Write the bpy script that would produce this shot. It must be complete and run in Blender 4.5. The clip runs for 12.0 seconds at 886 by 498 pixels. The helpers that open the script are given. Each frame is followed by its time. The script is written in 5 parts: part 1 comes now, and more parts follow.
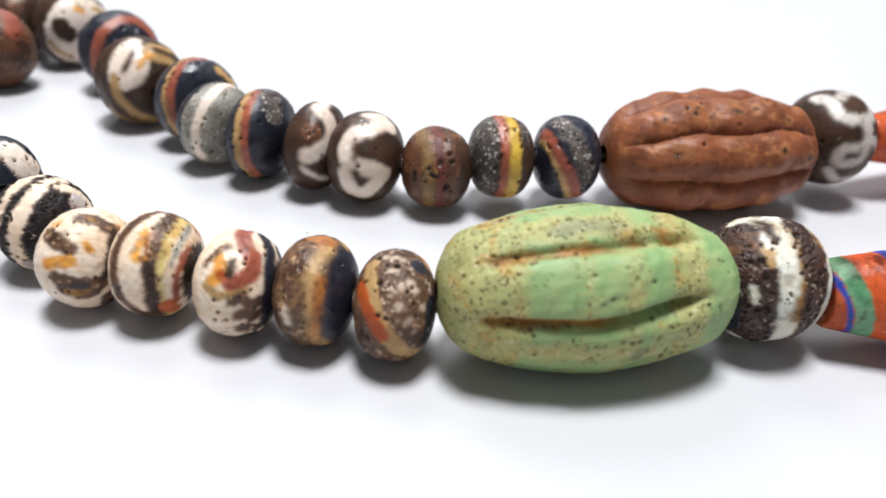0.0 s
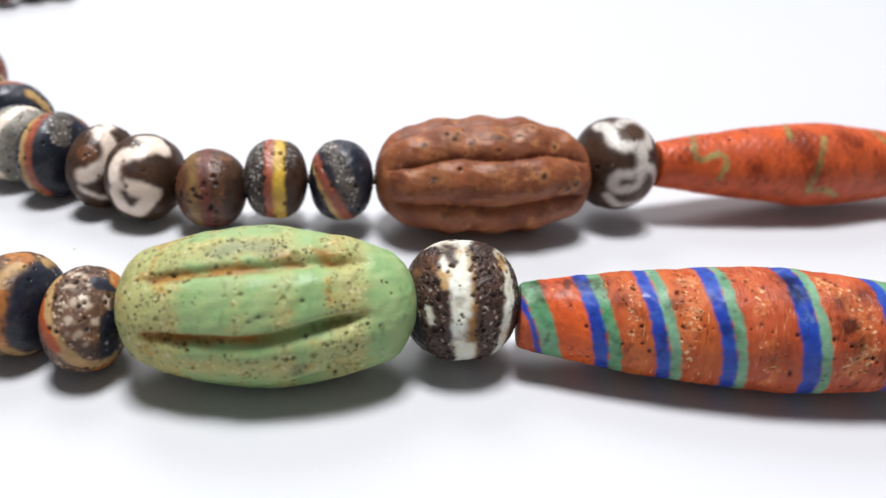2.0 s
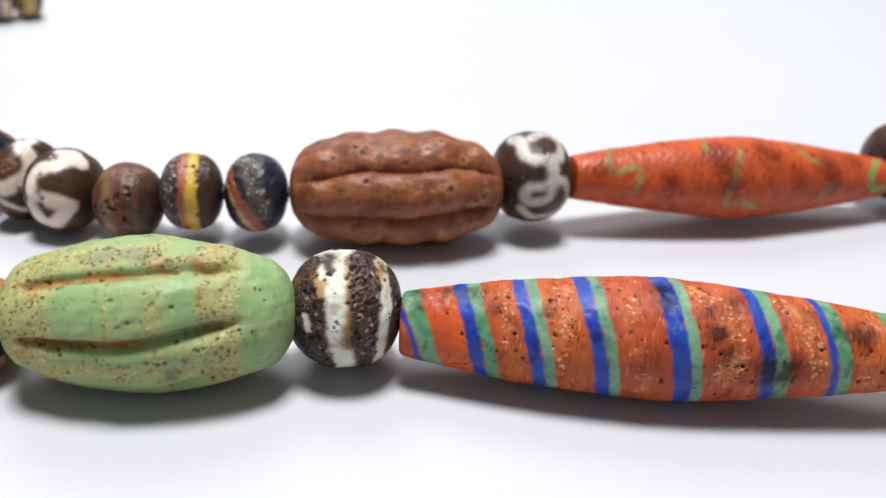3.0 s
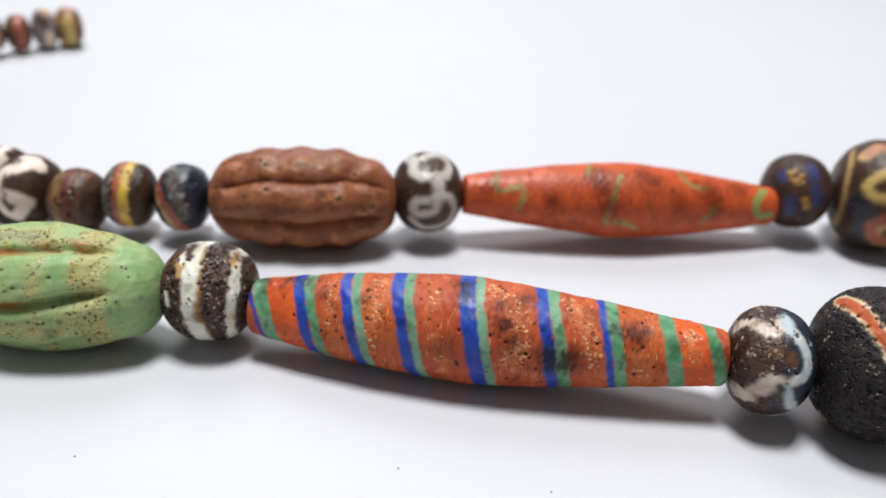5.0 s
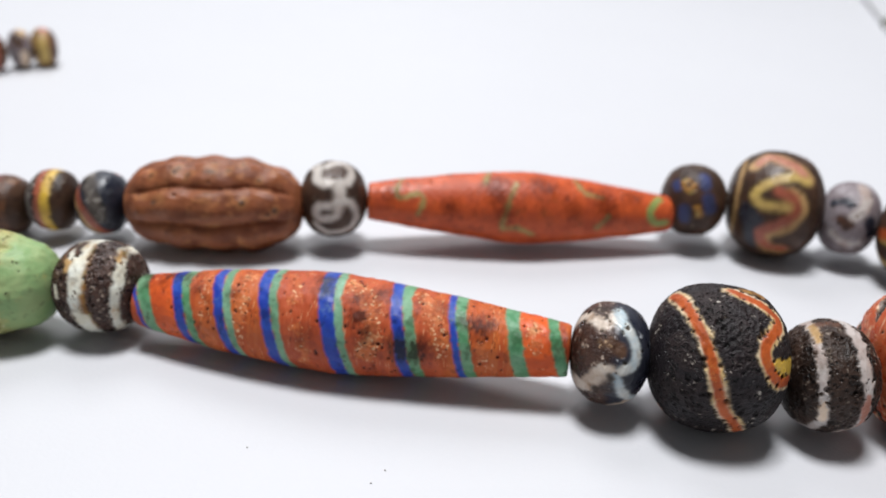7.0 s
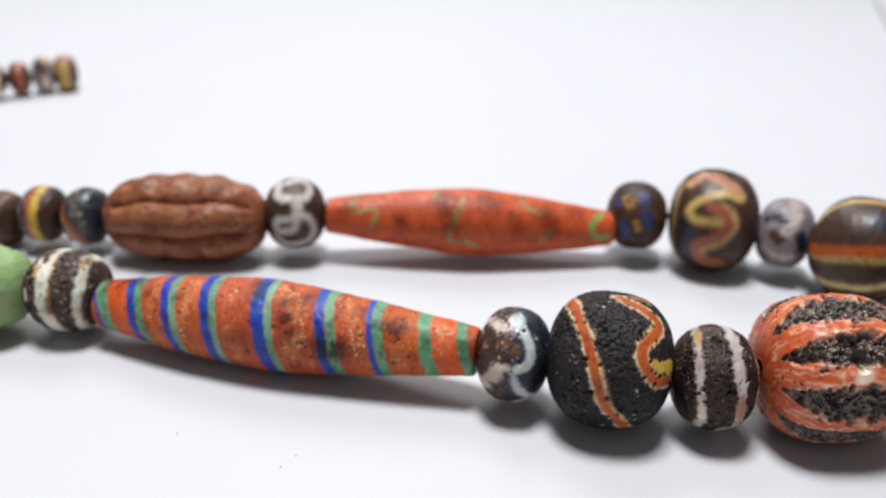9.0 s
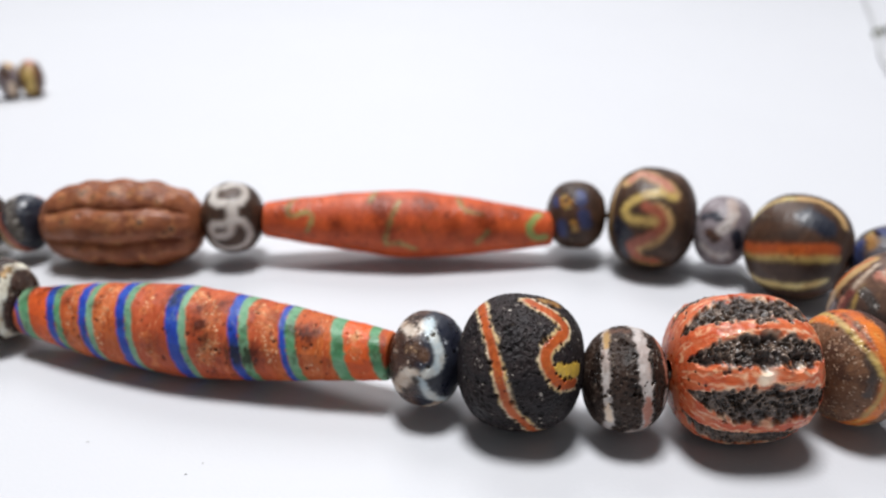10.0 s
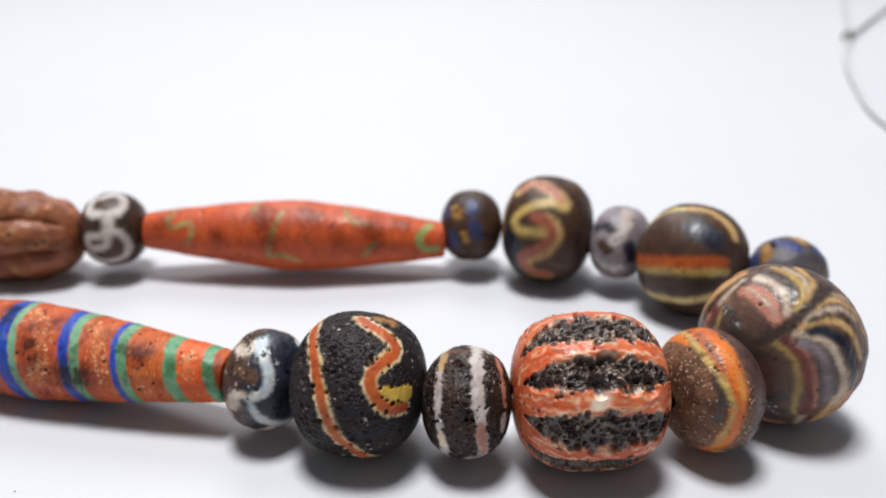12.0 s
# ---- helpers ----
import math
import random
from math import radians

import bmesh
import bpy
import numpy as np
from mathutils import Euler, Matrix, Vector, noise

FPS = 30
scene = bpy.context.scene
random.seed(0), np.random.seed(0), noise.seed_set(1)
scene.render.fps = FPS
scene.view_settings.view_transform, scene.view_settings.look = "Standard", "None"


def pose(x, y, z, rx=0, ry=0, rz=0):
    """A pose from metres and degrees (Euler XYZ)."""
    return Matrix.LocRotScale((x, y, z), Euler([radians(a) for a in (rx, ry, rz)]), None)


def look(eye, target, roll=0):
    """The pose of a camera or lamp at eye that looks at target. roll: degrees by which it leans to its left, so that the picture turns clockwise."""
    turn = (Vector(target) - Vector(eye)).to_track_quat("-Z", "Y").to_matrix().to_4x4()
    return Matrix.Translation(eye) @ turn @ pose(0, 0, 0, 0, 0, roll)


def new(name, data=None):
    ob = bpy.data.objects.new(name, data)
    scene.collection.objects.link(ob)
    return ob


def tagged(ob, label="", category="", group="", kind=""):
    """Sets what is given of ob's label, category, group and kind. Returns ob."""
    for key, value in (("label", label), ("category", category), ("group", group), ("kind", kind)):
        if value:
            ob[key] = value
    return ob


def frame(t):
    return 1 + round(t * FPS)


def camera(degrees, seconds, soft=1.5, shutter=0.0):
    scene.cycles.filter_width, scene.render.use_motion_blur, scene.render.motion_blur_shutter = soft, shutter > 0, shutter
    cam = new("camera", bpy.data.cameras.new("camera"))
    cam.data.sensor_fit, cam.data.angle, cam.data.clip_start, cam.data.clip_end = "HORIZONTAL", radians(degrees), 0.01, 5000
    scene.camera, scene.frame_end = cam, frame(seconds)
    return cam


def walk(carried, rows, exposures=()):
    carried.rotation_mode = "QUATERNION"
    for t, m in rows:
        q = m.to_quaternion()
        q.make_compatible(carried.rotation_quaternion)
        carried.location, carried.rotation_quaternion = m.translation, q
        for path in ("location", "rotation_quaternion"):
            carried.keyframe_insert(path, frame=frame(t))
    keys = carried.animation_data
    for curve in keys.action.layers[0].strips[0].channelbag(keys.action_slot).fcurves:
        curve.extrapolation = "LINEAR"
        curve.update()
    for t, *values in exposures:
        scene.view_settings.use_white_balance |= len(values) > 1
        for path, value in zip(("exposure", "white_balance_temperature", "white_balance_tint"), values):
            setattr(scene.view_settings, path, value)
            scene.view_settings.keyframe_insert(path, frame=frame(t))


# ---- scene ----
FOV = 57.0
cam = camera(FOV, 12.0)
cam.data.dof.use_dof = True
cam.data.dof.focus_distance = 0.108
cam.data.dof.aperture_fstop = 17.5
# seconds, eye in metres, then yaw, pitch and lean in degrees
ROWS = [
    (0, -0.0002, -0.0006, 0.0612, -0.22, -30.87, 5.06),
    (0.5, 0.0087, -0.0005, 0.0633, 0.89, -30.64, 5.06),
    (1, 0.0196, -0.0021, 0.0647, 1.30, -30.51, 4.93),
    (1.5, 0.0300, -0.0017, 0.0654, 1.76, -30.22, 4.80),
    (2, 0.0411, -0.0018, 0.0667, 2.32, -29.76, 4.66),
    (2.5, 0.0488, -0.0020, 0.0674, 2.81, -29.17, 4.38),
    (3, 0.0584, -0.0028, 0.0680, 3.64, -28.59, 4.06),
    (3.5, 0.0704, -0.0060, 0.0708, 5.34, -28.01, 3.76),
    (5.5, 0.1045, -0.0180, 0.0741, 11.99, -26.15, 2.90),
    (6, 0.1119, -0.0198, 0.0743, 12.40, -25.69, 2.72),
    (6.5, 0.1162, -0.0186, 0.0744, 12.21, -25.58, 2.83),
    (7, 0.1228, -0.0186, 0.0754, 12.71, -25.18, 2.66),
    (9, 0.1460, -0.0242, 0.0798, 16.38, -24.01, 1.46),
    (9.5, 0.1533, -0.0226, 0.0814, 17.04, -24.07, 0.95),
    (10, 0.1604, -0.0189, 0.0809, 16.79, -24.22, 0.56),
    (10.5, 0.1674, -0.0176, 0.0810, 17.51, -23.79, 0.31),
    (11, 0.1761, -0.0159, 0.0801, 18.60, -23.29, 0.09),
    (11.5, 0.1830, -0.0121, 0.0796, 18.29, -23.40, 0.21),
    (12, 0.1836, -0.0045, 0.0797, 17.42, -23.88, 0.23),
]


def aim(x, y, z, yaw, pitch, lean):
    yaw, pitch = radians(yaw), radians(pitch)
    ahead = Vector((-math.sin(yaw) * math.cos(pitch), math.cos(yaw) * math.cos(pitch), math.sin(pitch)))
    return look((x, y, z), Vector((x, y, z)) + ahead, lean)


walk(cam, [(t, aim(*row)) for t, *row in ROWS], [(0.0, 0.33), (2.0, 0.29), (3.5, 0.21), (5.5, 0.14), (9.0, 0.16), (12.0, 0.19)])

# ---- light: a soft lamp overhead and a window, in a pale room, and an added fill behind ----
world = bpy.data.worlds.new("pale_room")
world.use_nodes = True
world.node_tree.nodes["Background"].inputs[0].default_value = (0.95, 0.97, 1.0, 1)
world.node_tree.nodes["Background"].inputs[1].default_value = 0.13
scene.world = world


def area_light(name, eye, target, width, height, watts, colour):
    data = bpy.data.lights.new(name, "AREA")
    data.shape, data.size, data.size_y, data.energy, data.color = "RECTANGLE", width, height, watts, colour
    new(name, data).matrix_world = look(eye, target)


area_light("ceiling_lamp", (0.0, 0.20, 1.60), (0.02, 0.19, 0.0), 0.43, 0.43, 33.0, (0.975, 0.985, 1.0))
area_light("window_light", (-0.65, -0.70, 0.42), (0.05, 0.1, 0.0), 0.60, 0.40, 0.25, (0.97, 0.98, 1.0))
# added fill with no known source, it brightens the far part of the sheet
area_light("back_fill_light", (-0.45, 1.20, 1.30), (-0.10, 0.60, 0.0), 0.80, 0.80, 11.0, (0.965, 0.98, 1.0))

MM = 0.001


# ---- materials ----
def nodes_of(name):
    mat = bpy.data.materials.new(name)
    mat.use_nodes = True
    tree = mat.node_tree
    return mat, tree.nodes, tree.links, tree.nodes["Principled BSDF"]


def ramp(nodes, links, source, low, high, a=0.0, b=1.0):
    n = nodes.new("ShaderNodeMapRange")
    n.interpolation_type = "SMOOTHSTEP"
    for k, v in zip(("From Min", "From Max", "To Min", "To Max"), (low, high, a, b)):
        n.inputs[k].default_value = v
    links.new(source, n.inputs["Value"])
    return n.outputs[0]


def blend(nodes, links, factor, first, second):
    n = nodes.new("ShaderNodeMix")
    n.data_type = "RGBA"
    for value, socket in ((factor, n.inputs[0]), (first, n.inputs[6]), (second, n.inputs[7])):
        if isinstance(value, (int, float)):
            socket.default_value = value
        elif isinstance(value, tuple):
            socket.default_value = (*value, 1)
        else:
            links.new(value, socket)
    return n.outputs[2]


def noise_of(nodes, links, where, scale, detail=3.0, rough=0.55):
    n = nodes.new("ShaderNodeTexNoise")
    n.inputs["Scale"].default_value, n.inputs["Detail"].default_value, n.inputs["Roughness"].default_value = scale, detail, rough
    links.new(where, n.inputs["Vector"])
    return n.outputs["Fac"]


def placed(nodes, links, stretch=(1, 1, 1)):
    """Object coordinates, shifted for every object by its own random number."""
    where, info, add, scale = (nodes.new(k) for k in ("ShaderNodeTexCoord", "ShaderNodeObjectInfo", "ShaderNodeVectorMath", "ShaderNodeVectorMath"))
    scale.operation, scale.inputs[1].default_value = "MULTIPLY", stretch
    links.new(where.outputs["Object"], add.inputs[0])
    links.new(info.outputs["Random"], add.inputs[1])
    links.new(add.outputs[0], scale.inputs[0])
    return scale.outputs[0]


MEAN = {}


def glass(name, base, shade, stain=None, stained=0.0, pits=0.0, dirt=(0.03, 0.02, 0.015), size=900.0, flecks=0.0, fleck=(0.6, 0.55, 0.48), rough=0.38, relief=0.25, stretch=(1, 1, 1)):
    """Old handmade bead glass: two tones, a stain in patches, burst bubbles with dirt in them, and pale flecks."""
    mat, nodes, links, bsdf = nodes_of(name)
    where = placed(nodes, links, stretch)
    broad, fine = noise_of(nodes, links, where, 260, 3), noise_of(nodes, links, where, 1700, 3, 0.7)
    colour = blend(nodes, links, ramp(nodes, links, broad, 0.35, 0.68), base, shade)
    colour = blend(nodes, links, ramp(nodes, links, fine, 0.42, 0.8, 0, 0.45), colour, shade)
    if stain:
        patch = ramp(nodes, links, noise_of(nodes, links, where, 340, 5, 0.7), 0.62 - 0.3 * stained, 0.80 - 0.3 * stained)
        colour = blend(nodes, links, patch, colour, stain)
    height = fine
    warp, shove = nodes.new("ShaderNodeTexNoise"), nodes.new("ShaderNodeVectorMath")
    warp.inputs["Scale"].default_value, warp.inputs["Detail"].default_value = size * 1.1, 2.0
    links.new(where, warp.inputs["Vector"])
    shove.operation, shove.inputs[1].default_value = "MULTIPLY_ADD", (1.3 / size,) * 3
    links.new(warp.outputs["Color"], shove.inputs[0])
    links.new(where, shove.inputs[2])
    crooked = shove.outputs[0]
    if flecks:
        v = nodes.new("ShaderNodeTexVoronoi")
        v.inputs["Scale"].default_value = size * 0.9
        links.new(crooked, v.inputs["Vector"])
        spot = ramp(nodes, links, v.outputs["Distance"], 0.45, 0.12)
        m = nodes.new("ShaderNodeMath")
        m.operation = "MULTIPLY"
        links.new(spot, m.inputs[0])
        links.new(ramp(nodes, links, noise_of(nodes, links, where, 520, 3), 0.62 - 0.25 * flecks, 0.72 - 0.25 * flecks), m.inputs[1])
        colour = blend(nodes, links, m.outputs[0], colour, fleck)
    if pits:
        v = nodes.new("ShaderNodeTexVoronoi")
        v.inputs["Scale"].default_value, v.inputs["Randomness"].default_value = size, 1.0
        links.new(crooked, v.inputs["Vector"])
        hole = ramp(nodes, links, v.outputs["Distance"], 0.36, 0.14)
        m = nodes.new("ShaderNodeMath")
        m.operation = "MULTIPLY"
        links.new(hole, m.inputs[0])
        links.new(ramp(nodes, links, noise_of(nodes, links, where, 420, 4), 0.68 - 0.32 * pits, 0.74 - 0.3 * pits), m.inputs[1])
        colour = blend(nodes, links, m.outputs[0], colour, dirt)
        deep = nodes.new("ShaderNodeMath")
        deep.operation, deep.inputs[1].default_value = "MULTIPLY_ADD", -3.0
        links.new(m.outputs[0], deep.inputs[0])
        links.new(fine, deep.inputs[2])
        height = deep.outputs[0]
    # the glasses run into one another where they meet, and old dirt lies across them
    mean = [(a + b) / 2 for a, b in zip(base, shade)]
    MEAN[name] = mean
    run = nodes.new("ShaderNodeAttribute")
    run.attribute_name = "bleed"
    less, more = nodes.new("ShaderNodeVectorMath"), nodes.new("ShaderNodeVectorMath")
    less.operation, less.inputs[1].default_value = "SUBTRACT", mean
    links.new(run.outputs["Vector"], less.inputs[0])
    links.new(colour, more.inputs[0])
    links.new(less.outputs[0], more.inputs[1])
    top = nodes.new("ShaderNodeVectorMath")
    top.operation, top.inputs[1].default_value = "MAXIMUM", (0.003, 0.003, 0.003)
    links.new(more.outputs[0], top.inputs[0])
    grime_shade = nodes.new("ShaderNodeAttribute")
    grime_shade.attribute_name = "grime_shade"
    soiled = nodes.new("ShaderNodeVectorMath")
    soiled.operation, soiled.inputs[1].default_value = "MULTIPLY", (0.27, 0.20, 0.145)
    links.new(top.outputs[0], soiled.inputs[0])
    broken = nodes.new("ShaderNodeMath")
    broken.operation = "MULTIPLY"
    links.new(grime_shade.outputs["Fac"], broken.inputs[0])
    links.new(ramp(nodes, links, fine, 0.25, 0.6, 0.7, 1.0), broken.inputs[1])
    colour = blend(nodes, links, broken.outputs[0], top.outputs[0], soiled.outputs[0])
    # darkest places: stains, and bubbles whose dirt and shade are put into the colour
    filled = nodes.new("ShaderNodeVectorMath")
    filled.operation, filled.inputs[1].default_value = "MULTIPLY", (0.13, 0.095, 0.07)
    links.new(top.outputs[0], filled.inputs[0])
    colour = blend(nodes, links, ramp(nodes, links, grime_shade.outputs["Fac"], 0.82, 0.97), colour, filled.outputs[0])
    bump = nodes.new("ShaderNodeBump")
    bump.inputs["Strength"].default_value, bump.inputs["Distance"].default_value = relief, 0.0005
    links.new(height, bump.inputs["Height"])
    links.new(bump.outputs[0], bsdf.inputs["Normal"])
    links.new(colour, bsdf.inputs["Base Color"])
    bsdf.inputs["Specular IOR Level"].default_value = 0.26 + max(0.0, 0.38 - rough) * 1.7
    links.new(ramp(nodes, links, broad, 0.3, 0.7, rough - 0.08, rough + 0.14), bsdf.inputs["Roughness"])
    return mat


def sheet_paint():
    mat, nodes, links, bsdf = nodes_of("white_sheet")
    where = nodes.new("ShaderNodeTexCoord").outputs["Object"]
    broad = noise_of(nodes, links, where, 9, 3)
    links.new(blend(nodes, links, broad, (0.495, 0.497, 0.522), (0.520, 0.522, 0.545)), bsdf.inputs["Base Color"])
    v = nodes.new("ShaderNodeTexVoronoi")
    v.inputs["Scale"].default_value = 1500
    links.new(where, v.inputs["Vector"])
    bump = nodes.new("ShaderNodeBump")
    bump.inputs["Strength"].default_value, bump.inputs["Distance"].default_value = 0.12, 0.0002
    links.new(v.outputs["Distance"], bump.inputs["Height"])
    links.new(bump.outputs[0], bsdf.inputs["Normal"])
    bsdf.inputs["Roughness"].default_value = 0.55
    return mat


def plain(name, base, rough=0.5):
    mat, nodes, links, bsdf = nodes_of(name)
    where = placed(nodes, links)
    links.new(blend(nodes, links, noise_of(nodes, links, where, 900), base, tuple(c * 0.7 for c in base)), bsdf.inputs["Base Color"])
    bsdf.inputs["Roughness"].default_value = rough
    return mat


DARK = glass("dark_brown_glass", (0.016, 0.010, 0.008), (0.045, 0.024, 0.016), pits=0.5, dirt=(0.006, 0.005, 0.005), flecks=0.5, fleck=(0.20, 0.16, 0.13), size=1300, relief=0.5)
STRIATED = glass("striated_black_glass", (0.011, 0.008, 0.010), (0.024, 0.015, 0.015), pits=0.9, dirt=(0.004, 0.004, 0.004), flecks=0.25, fleck=(0.40, 0.36, 0.32), size=1500, relief=0.7, rough=0.48, stretch=(0.85, 1, 1))
CRUST = glass("bubbled_dark_crust", (0.150, 0.105, 0.080), (0.050, 0.032, 0.026), pits=0.3, dirt=(0.006, 0.005, 0.004), flecks=0.55, fleck=(0.34, 0.25, 0.19), size=1100, relief=0.5, rough=0.24)
NAVY = glass("blue_black_glass", (0.013, 0.015, 0.026), (0.026, 0.028, 0.040), flecks=0.12, fleck=(0.35, 0.36, 0.38), rough=0.33, relief=0.04)
BROWN = glass("brown_glass", (0.145, 0.058, 0.028), (0.055, 0.025, 0.016), pits=0.75, size=1000, stain=(0.27, 0.12, 0.045), stained=0.25, rough=0.34)
UMBER = glass("umber_glass", (0.070, 0.035, 0.021), (0.036, 0.019, 0.013), pits=0.2, rough=0.38, relief=0.10, flecks=0.12, fleck=(0.22, 0.16, 0.11))
MOTTLE = glass("mottled_brown_glass", (0.065, 0.032, 0.020), (0.125, 0.064, 0.036), pits=0.7, dirt=(0.012, 0.009, 0.007), size=1100, flecks=0.6, fleck=(0.42, 0.28, 0.16), stain=(0.30, 0.16, 0.075), stained=0.42, rough=0.34, relief=0.4)
RUST = glass("rust_brown_clay_glass", (0.278, 0.093, 0.040), (0.170, 0.053, 0.025), pits=0.15, dirt=(0.03, 0.012, 0.008), size=620, stain=(0.42, 0.170, 0.064), stained=0.26, rough=0.40, relief=0.25)
RUSTPALE = glass("pale_rust_spot", (0.36, 0.155, 0.062), (0.26, 0.095, 0.042), pits=0.2, size=900)
GREEN = glass("jade_green_glass", (0.220, 0.352, 0.148), (0.285, 0.378, 0.168), pits=0.18, dirt=(0.045, 0.05, 0.02), size=1300, stain=(0.36, 0.36, 0.13), stained=0.2, rough=0.42, relief=0.22)
GREENWORN = glass("worn_green_glass", (0.345, 0.365, 0.150), (0.40, 0.370, 0.145), pits=0.6, dirt=(0.10, 0.075, 0.03), size=1700, flecks=0.6, fleck=(0.54, 0.50, 0.29), stain=(0.43, 0.27, 0.070), stained=0.34, rough=0.5, relief=0.4)
GREENCRUST = glass("grey_green_crust", (0.19, 0.21, 0.10), (0.30, 0.31, 0.17), pits=0.8, dirt=(0.06, 0.055, 0.03), size=1500, flecks=0.6, fleck=(0.42, 0.42, 0.26), rough=0.5, relief=0.5)
OCHRE = glass("ochre_brown_stain", (0.34, 0.16, 0.035), (0.22, 0.105, 0.030), pits=0.4, stain=(0.30, 0.30, 0.10), stained=0.35)
ORANGE = glass("orange_red_glass", (0.54, 0.092, 0.025), (0.40, 0.064, 0.020), stain=(0.24, 0.056, 0.018), stained=0.26, pits=0.06, size=700, rough=0.38, relief=0.12)
TRAIL = glass("burnt_orange_glass", (0.46, 0.095, 0.020), (0.34, 0.065, 0.018), pits=0.15, size=1300, stain=(0.56, 0.22, 0.06), stained=0.15)
MELON = glass("streaked_orange_glass", (0.47, 0.066, 0.019), (0.56, 0.130, 0.045), stain=(0.78, 0.44, 0.25), stained=0.26, pits=0.2, size=900, relief=0.25, rough=0.31, stretch=(0.14, 1.7, 1.7))
BAND_ORANGE = glass("pitted_orange_band", (0.50, 0.115, 0.026), (0.41, 0.068, 0.016), pits=0.5, dirt=(0.12, 0.030, 0.010), size=1500, flecks=0.5, fleck=(0.64, 0.29, 0.12), stain=(0.26, 0.055, 0.018), stained=0.12, relief=0.35, rough=0.46, stretch=(2.4, 0.4, 0.4))
CRUMBS = glass("crumbling_orange_band", (0.54, 0.140, 0.040), (0.42, 0.080, 0.024), pits=0.6, dirt=(0.16, 0.050, 0.020), size=1350, flecks=0.9, fleck=(0.68, 0.40, 0.22), stain=(0.66, 0.30, 0.13), stained=0.3, relief=0.55, rough=0.5)
BAND_RED = glass("brick_red_band", (0.37, 0.060, 0.020), (0.48, 0.095, 0.032), pits=0.35, dirt=(0.05, 0.022, 0.014), size=1300, flecks=0.4, fleck=(0.54, 0.22, 0.11), stain=(0.12, 0.042, 0.022), stained=0.15, relief=0.35, rough=0.46, stretch=(2.4, 0.4, 0.4))
BAND_BRIGHT = glass("bright_vermilion_band", (0.64, 0.105, 0.020), (0.52, 0.076, 0.016), pits=0.12, size=1300, flecks=0.2, fleck=(0.70, 0.32, 0.14), stain=(0.38, 0.070, 0.018), stained=0.10, rough=0.40, relief=0.2)
BAND_BLUE = glass("cobalt_blue_band", (0.016, 0.040, 0.30), (0.022, 0.070, 0.36), stain=(0.10, 0.17, 0.34), stained=0.12, relief=0.12)
BAND_GREEN = glass("sea_green_band", (0.070, 0.225, 0.100), (0.17, 0.34, 0.20), pits=0.15, size=1400, relief=0.2)
BAND_PALE = glass("pale_sea_green_band", (0.19, 0.36, 0.23), (0.11, 0.24, 0.14), pits=0.15, size=1400, relief=0.2)
CREAM = glass("cream_glass", (0.80, 0.66, 0.53), (0.72, 0.54, 0.38), pits=0.15, dirt=(0.16, 0.08, 0.04), size=1100, stain=(0.70, 0.36, 0.11), stained=0.16, rough=0.32, relief=0.12)
HONEY = glass("honey_orange_stain", (0.74, 0.36, 0.070), (0.62, 0.26, 0.045), pits=0.15, stain=(0.76, 0.52, 0.25), stained=0.25, rough=0.32, relief=0.15)
TAWNY = glass("tawny_orange_stain", (0.44, 0.17, 0.040), (0.30, 0.105, 0.028), pits=0.3, size=1200, stain=(0.50, 0.30, 0.12), stained=0.2, rough=0.32, relief=0.15)
KHAKI = glass("khaki_brown_glass", (0.27, 0.165, 0.060), (0.17, 0.095, 0.036), pits=0.4, size=1100, rough=0.34)
PALEBLUE = glass("milky_blue_glass", (0.42, 0.50, 0.54), (0.52, 0.51, 0.47), stain=(0.42, 0.33, 0.27), stained=0.14, pits=0.1, rough=0.32, relief=0.1)
MILKY = glass("milky_cream_glass", (0.60, 0.53, 0.46), (0.44, 0.33, 0.25), stain=(0.26, 0.16, 0.10), stained=0.28, pits=0.2, rough=0.34, relief=0.15)
PEACH = glass("peach_glass", (0.70, 0.36, 0.20), (0.74, 0.50, 0.34), pits=0.1, rough=0.3, relief=0.12)
STRAW = glass("straw_yellow_glass", (0.62, 0.50, 0.21), (0.56, 0.38, 0.13), pits=0.25, size=1300, stain=(0.74, 0.62, 0.42), stained=0.2, rough=0.34, relief=0.15)
IVORY = glass("ivory_glass", (0.80, 0.69, 0.61), (0.73, 0.59, 0.49), pits=0.05, stain=(0.66, 0.45, 0.26), stained=0.10, rough=0.30, relief=0.06)
WHITE = glass("white_glass", (0.72, 0.73, 0.66), (0.62, 0.58, 0.46), pits=0.2, dirt=(0.10, 0.06, 0.03), size=1200, stain=(0.46, 0.23, 0.06), stained=0.14)
GREYWHITE = glass("greyish_white_glass", (0.50, 0.46, 0.44), (0.36, 0.28, 0.25), pits=0.45, dirt=(0.05, 0.035, 0.03), size=1300)
GREY = glass("speckled_grey_crust", (0.050, 0.040, 0.036), (0.12, 0.10, 0.088), pits=0.7, dirt=(0.02, 0.018, 0.016), size=1400, flecks=0.85, fleck=(0.44, 0.41, 0.38), relief=0.6)
SALTED = glass("salted_dark_brown_glass", (0.034, 0.016, 0.012), (0.070, 0.032, 0.021), pits=0.6, dirt=(0.008, 0.006, 0.005), flecks=0.55, fleck=(0.44, 0.35, 0.28), size=1250, relief=0.6, rough=0.3)
PALEGREY = glass("pale_grey_crust", (0.20, 0.185, 0.155), (0.34, 0.32, 0.28), pits=0.6, dirt=(0.06, 0.05, 0.04), size=1400, flecks=0.8, fleck=(0.56, 0.54, 0.48), relief=0.5)
SLATE = glass("slate_grey_glass", (0.105, 0.095, 0.105), (0.060, 0.050, 0.052), stain=(0.16, 0.09, 0.05), stained=0.3)
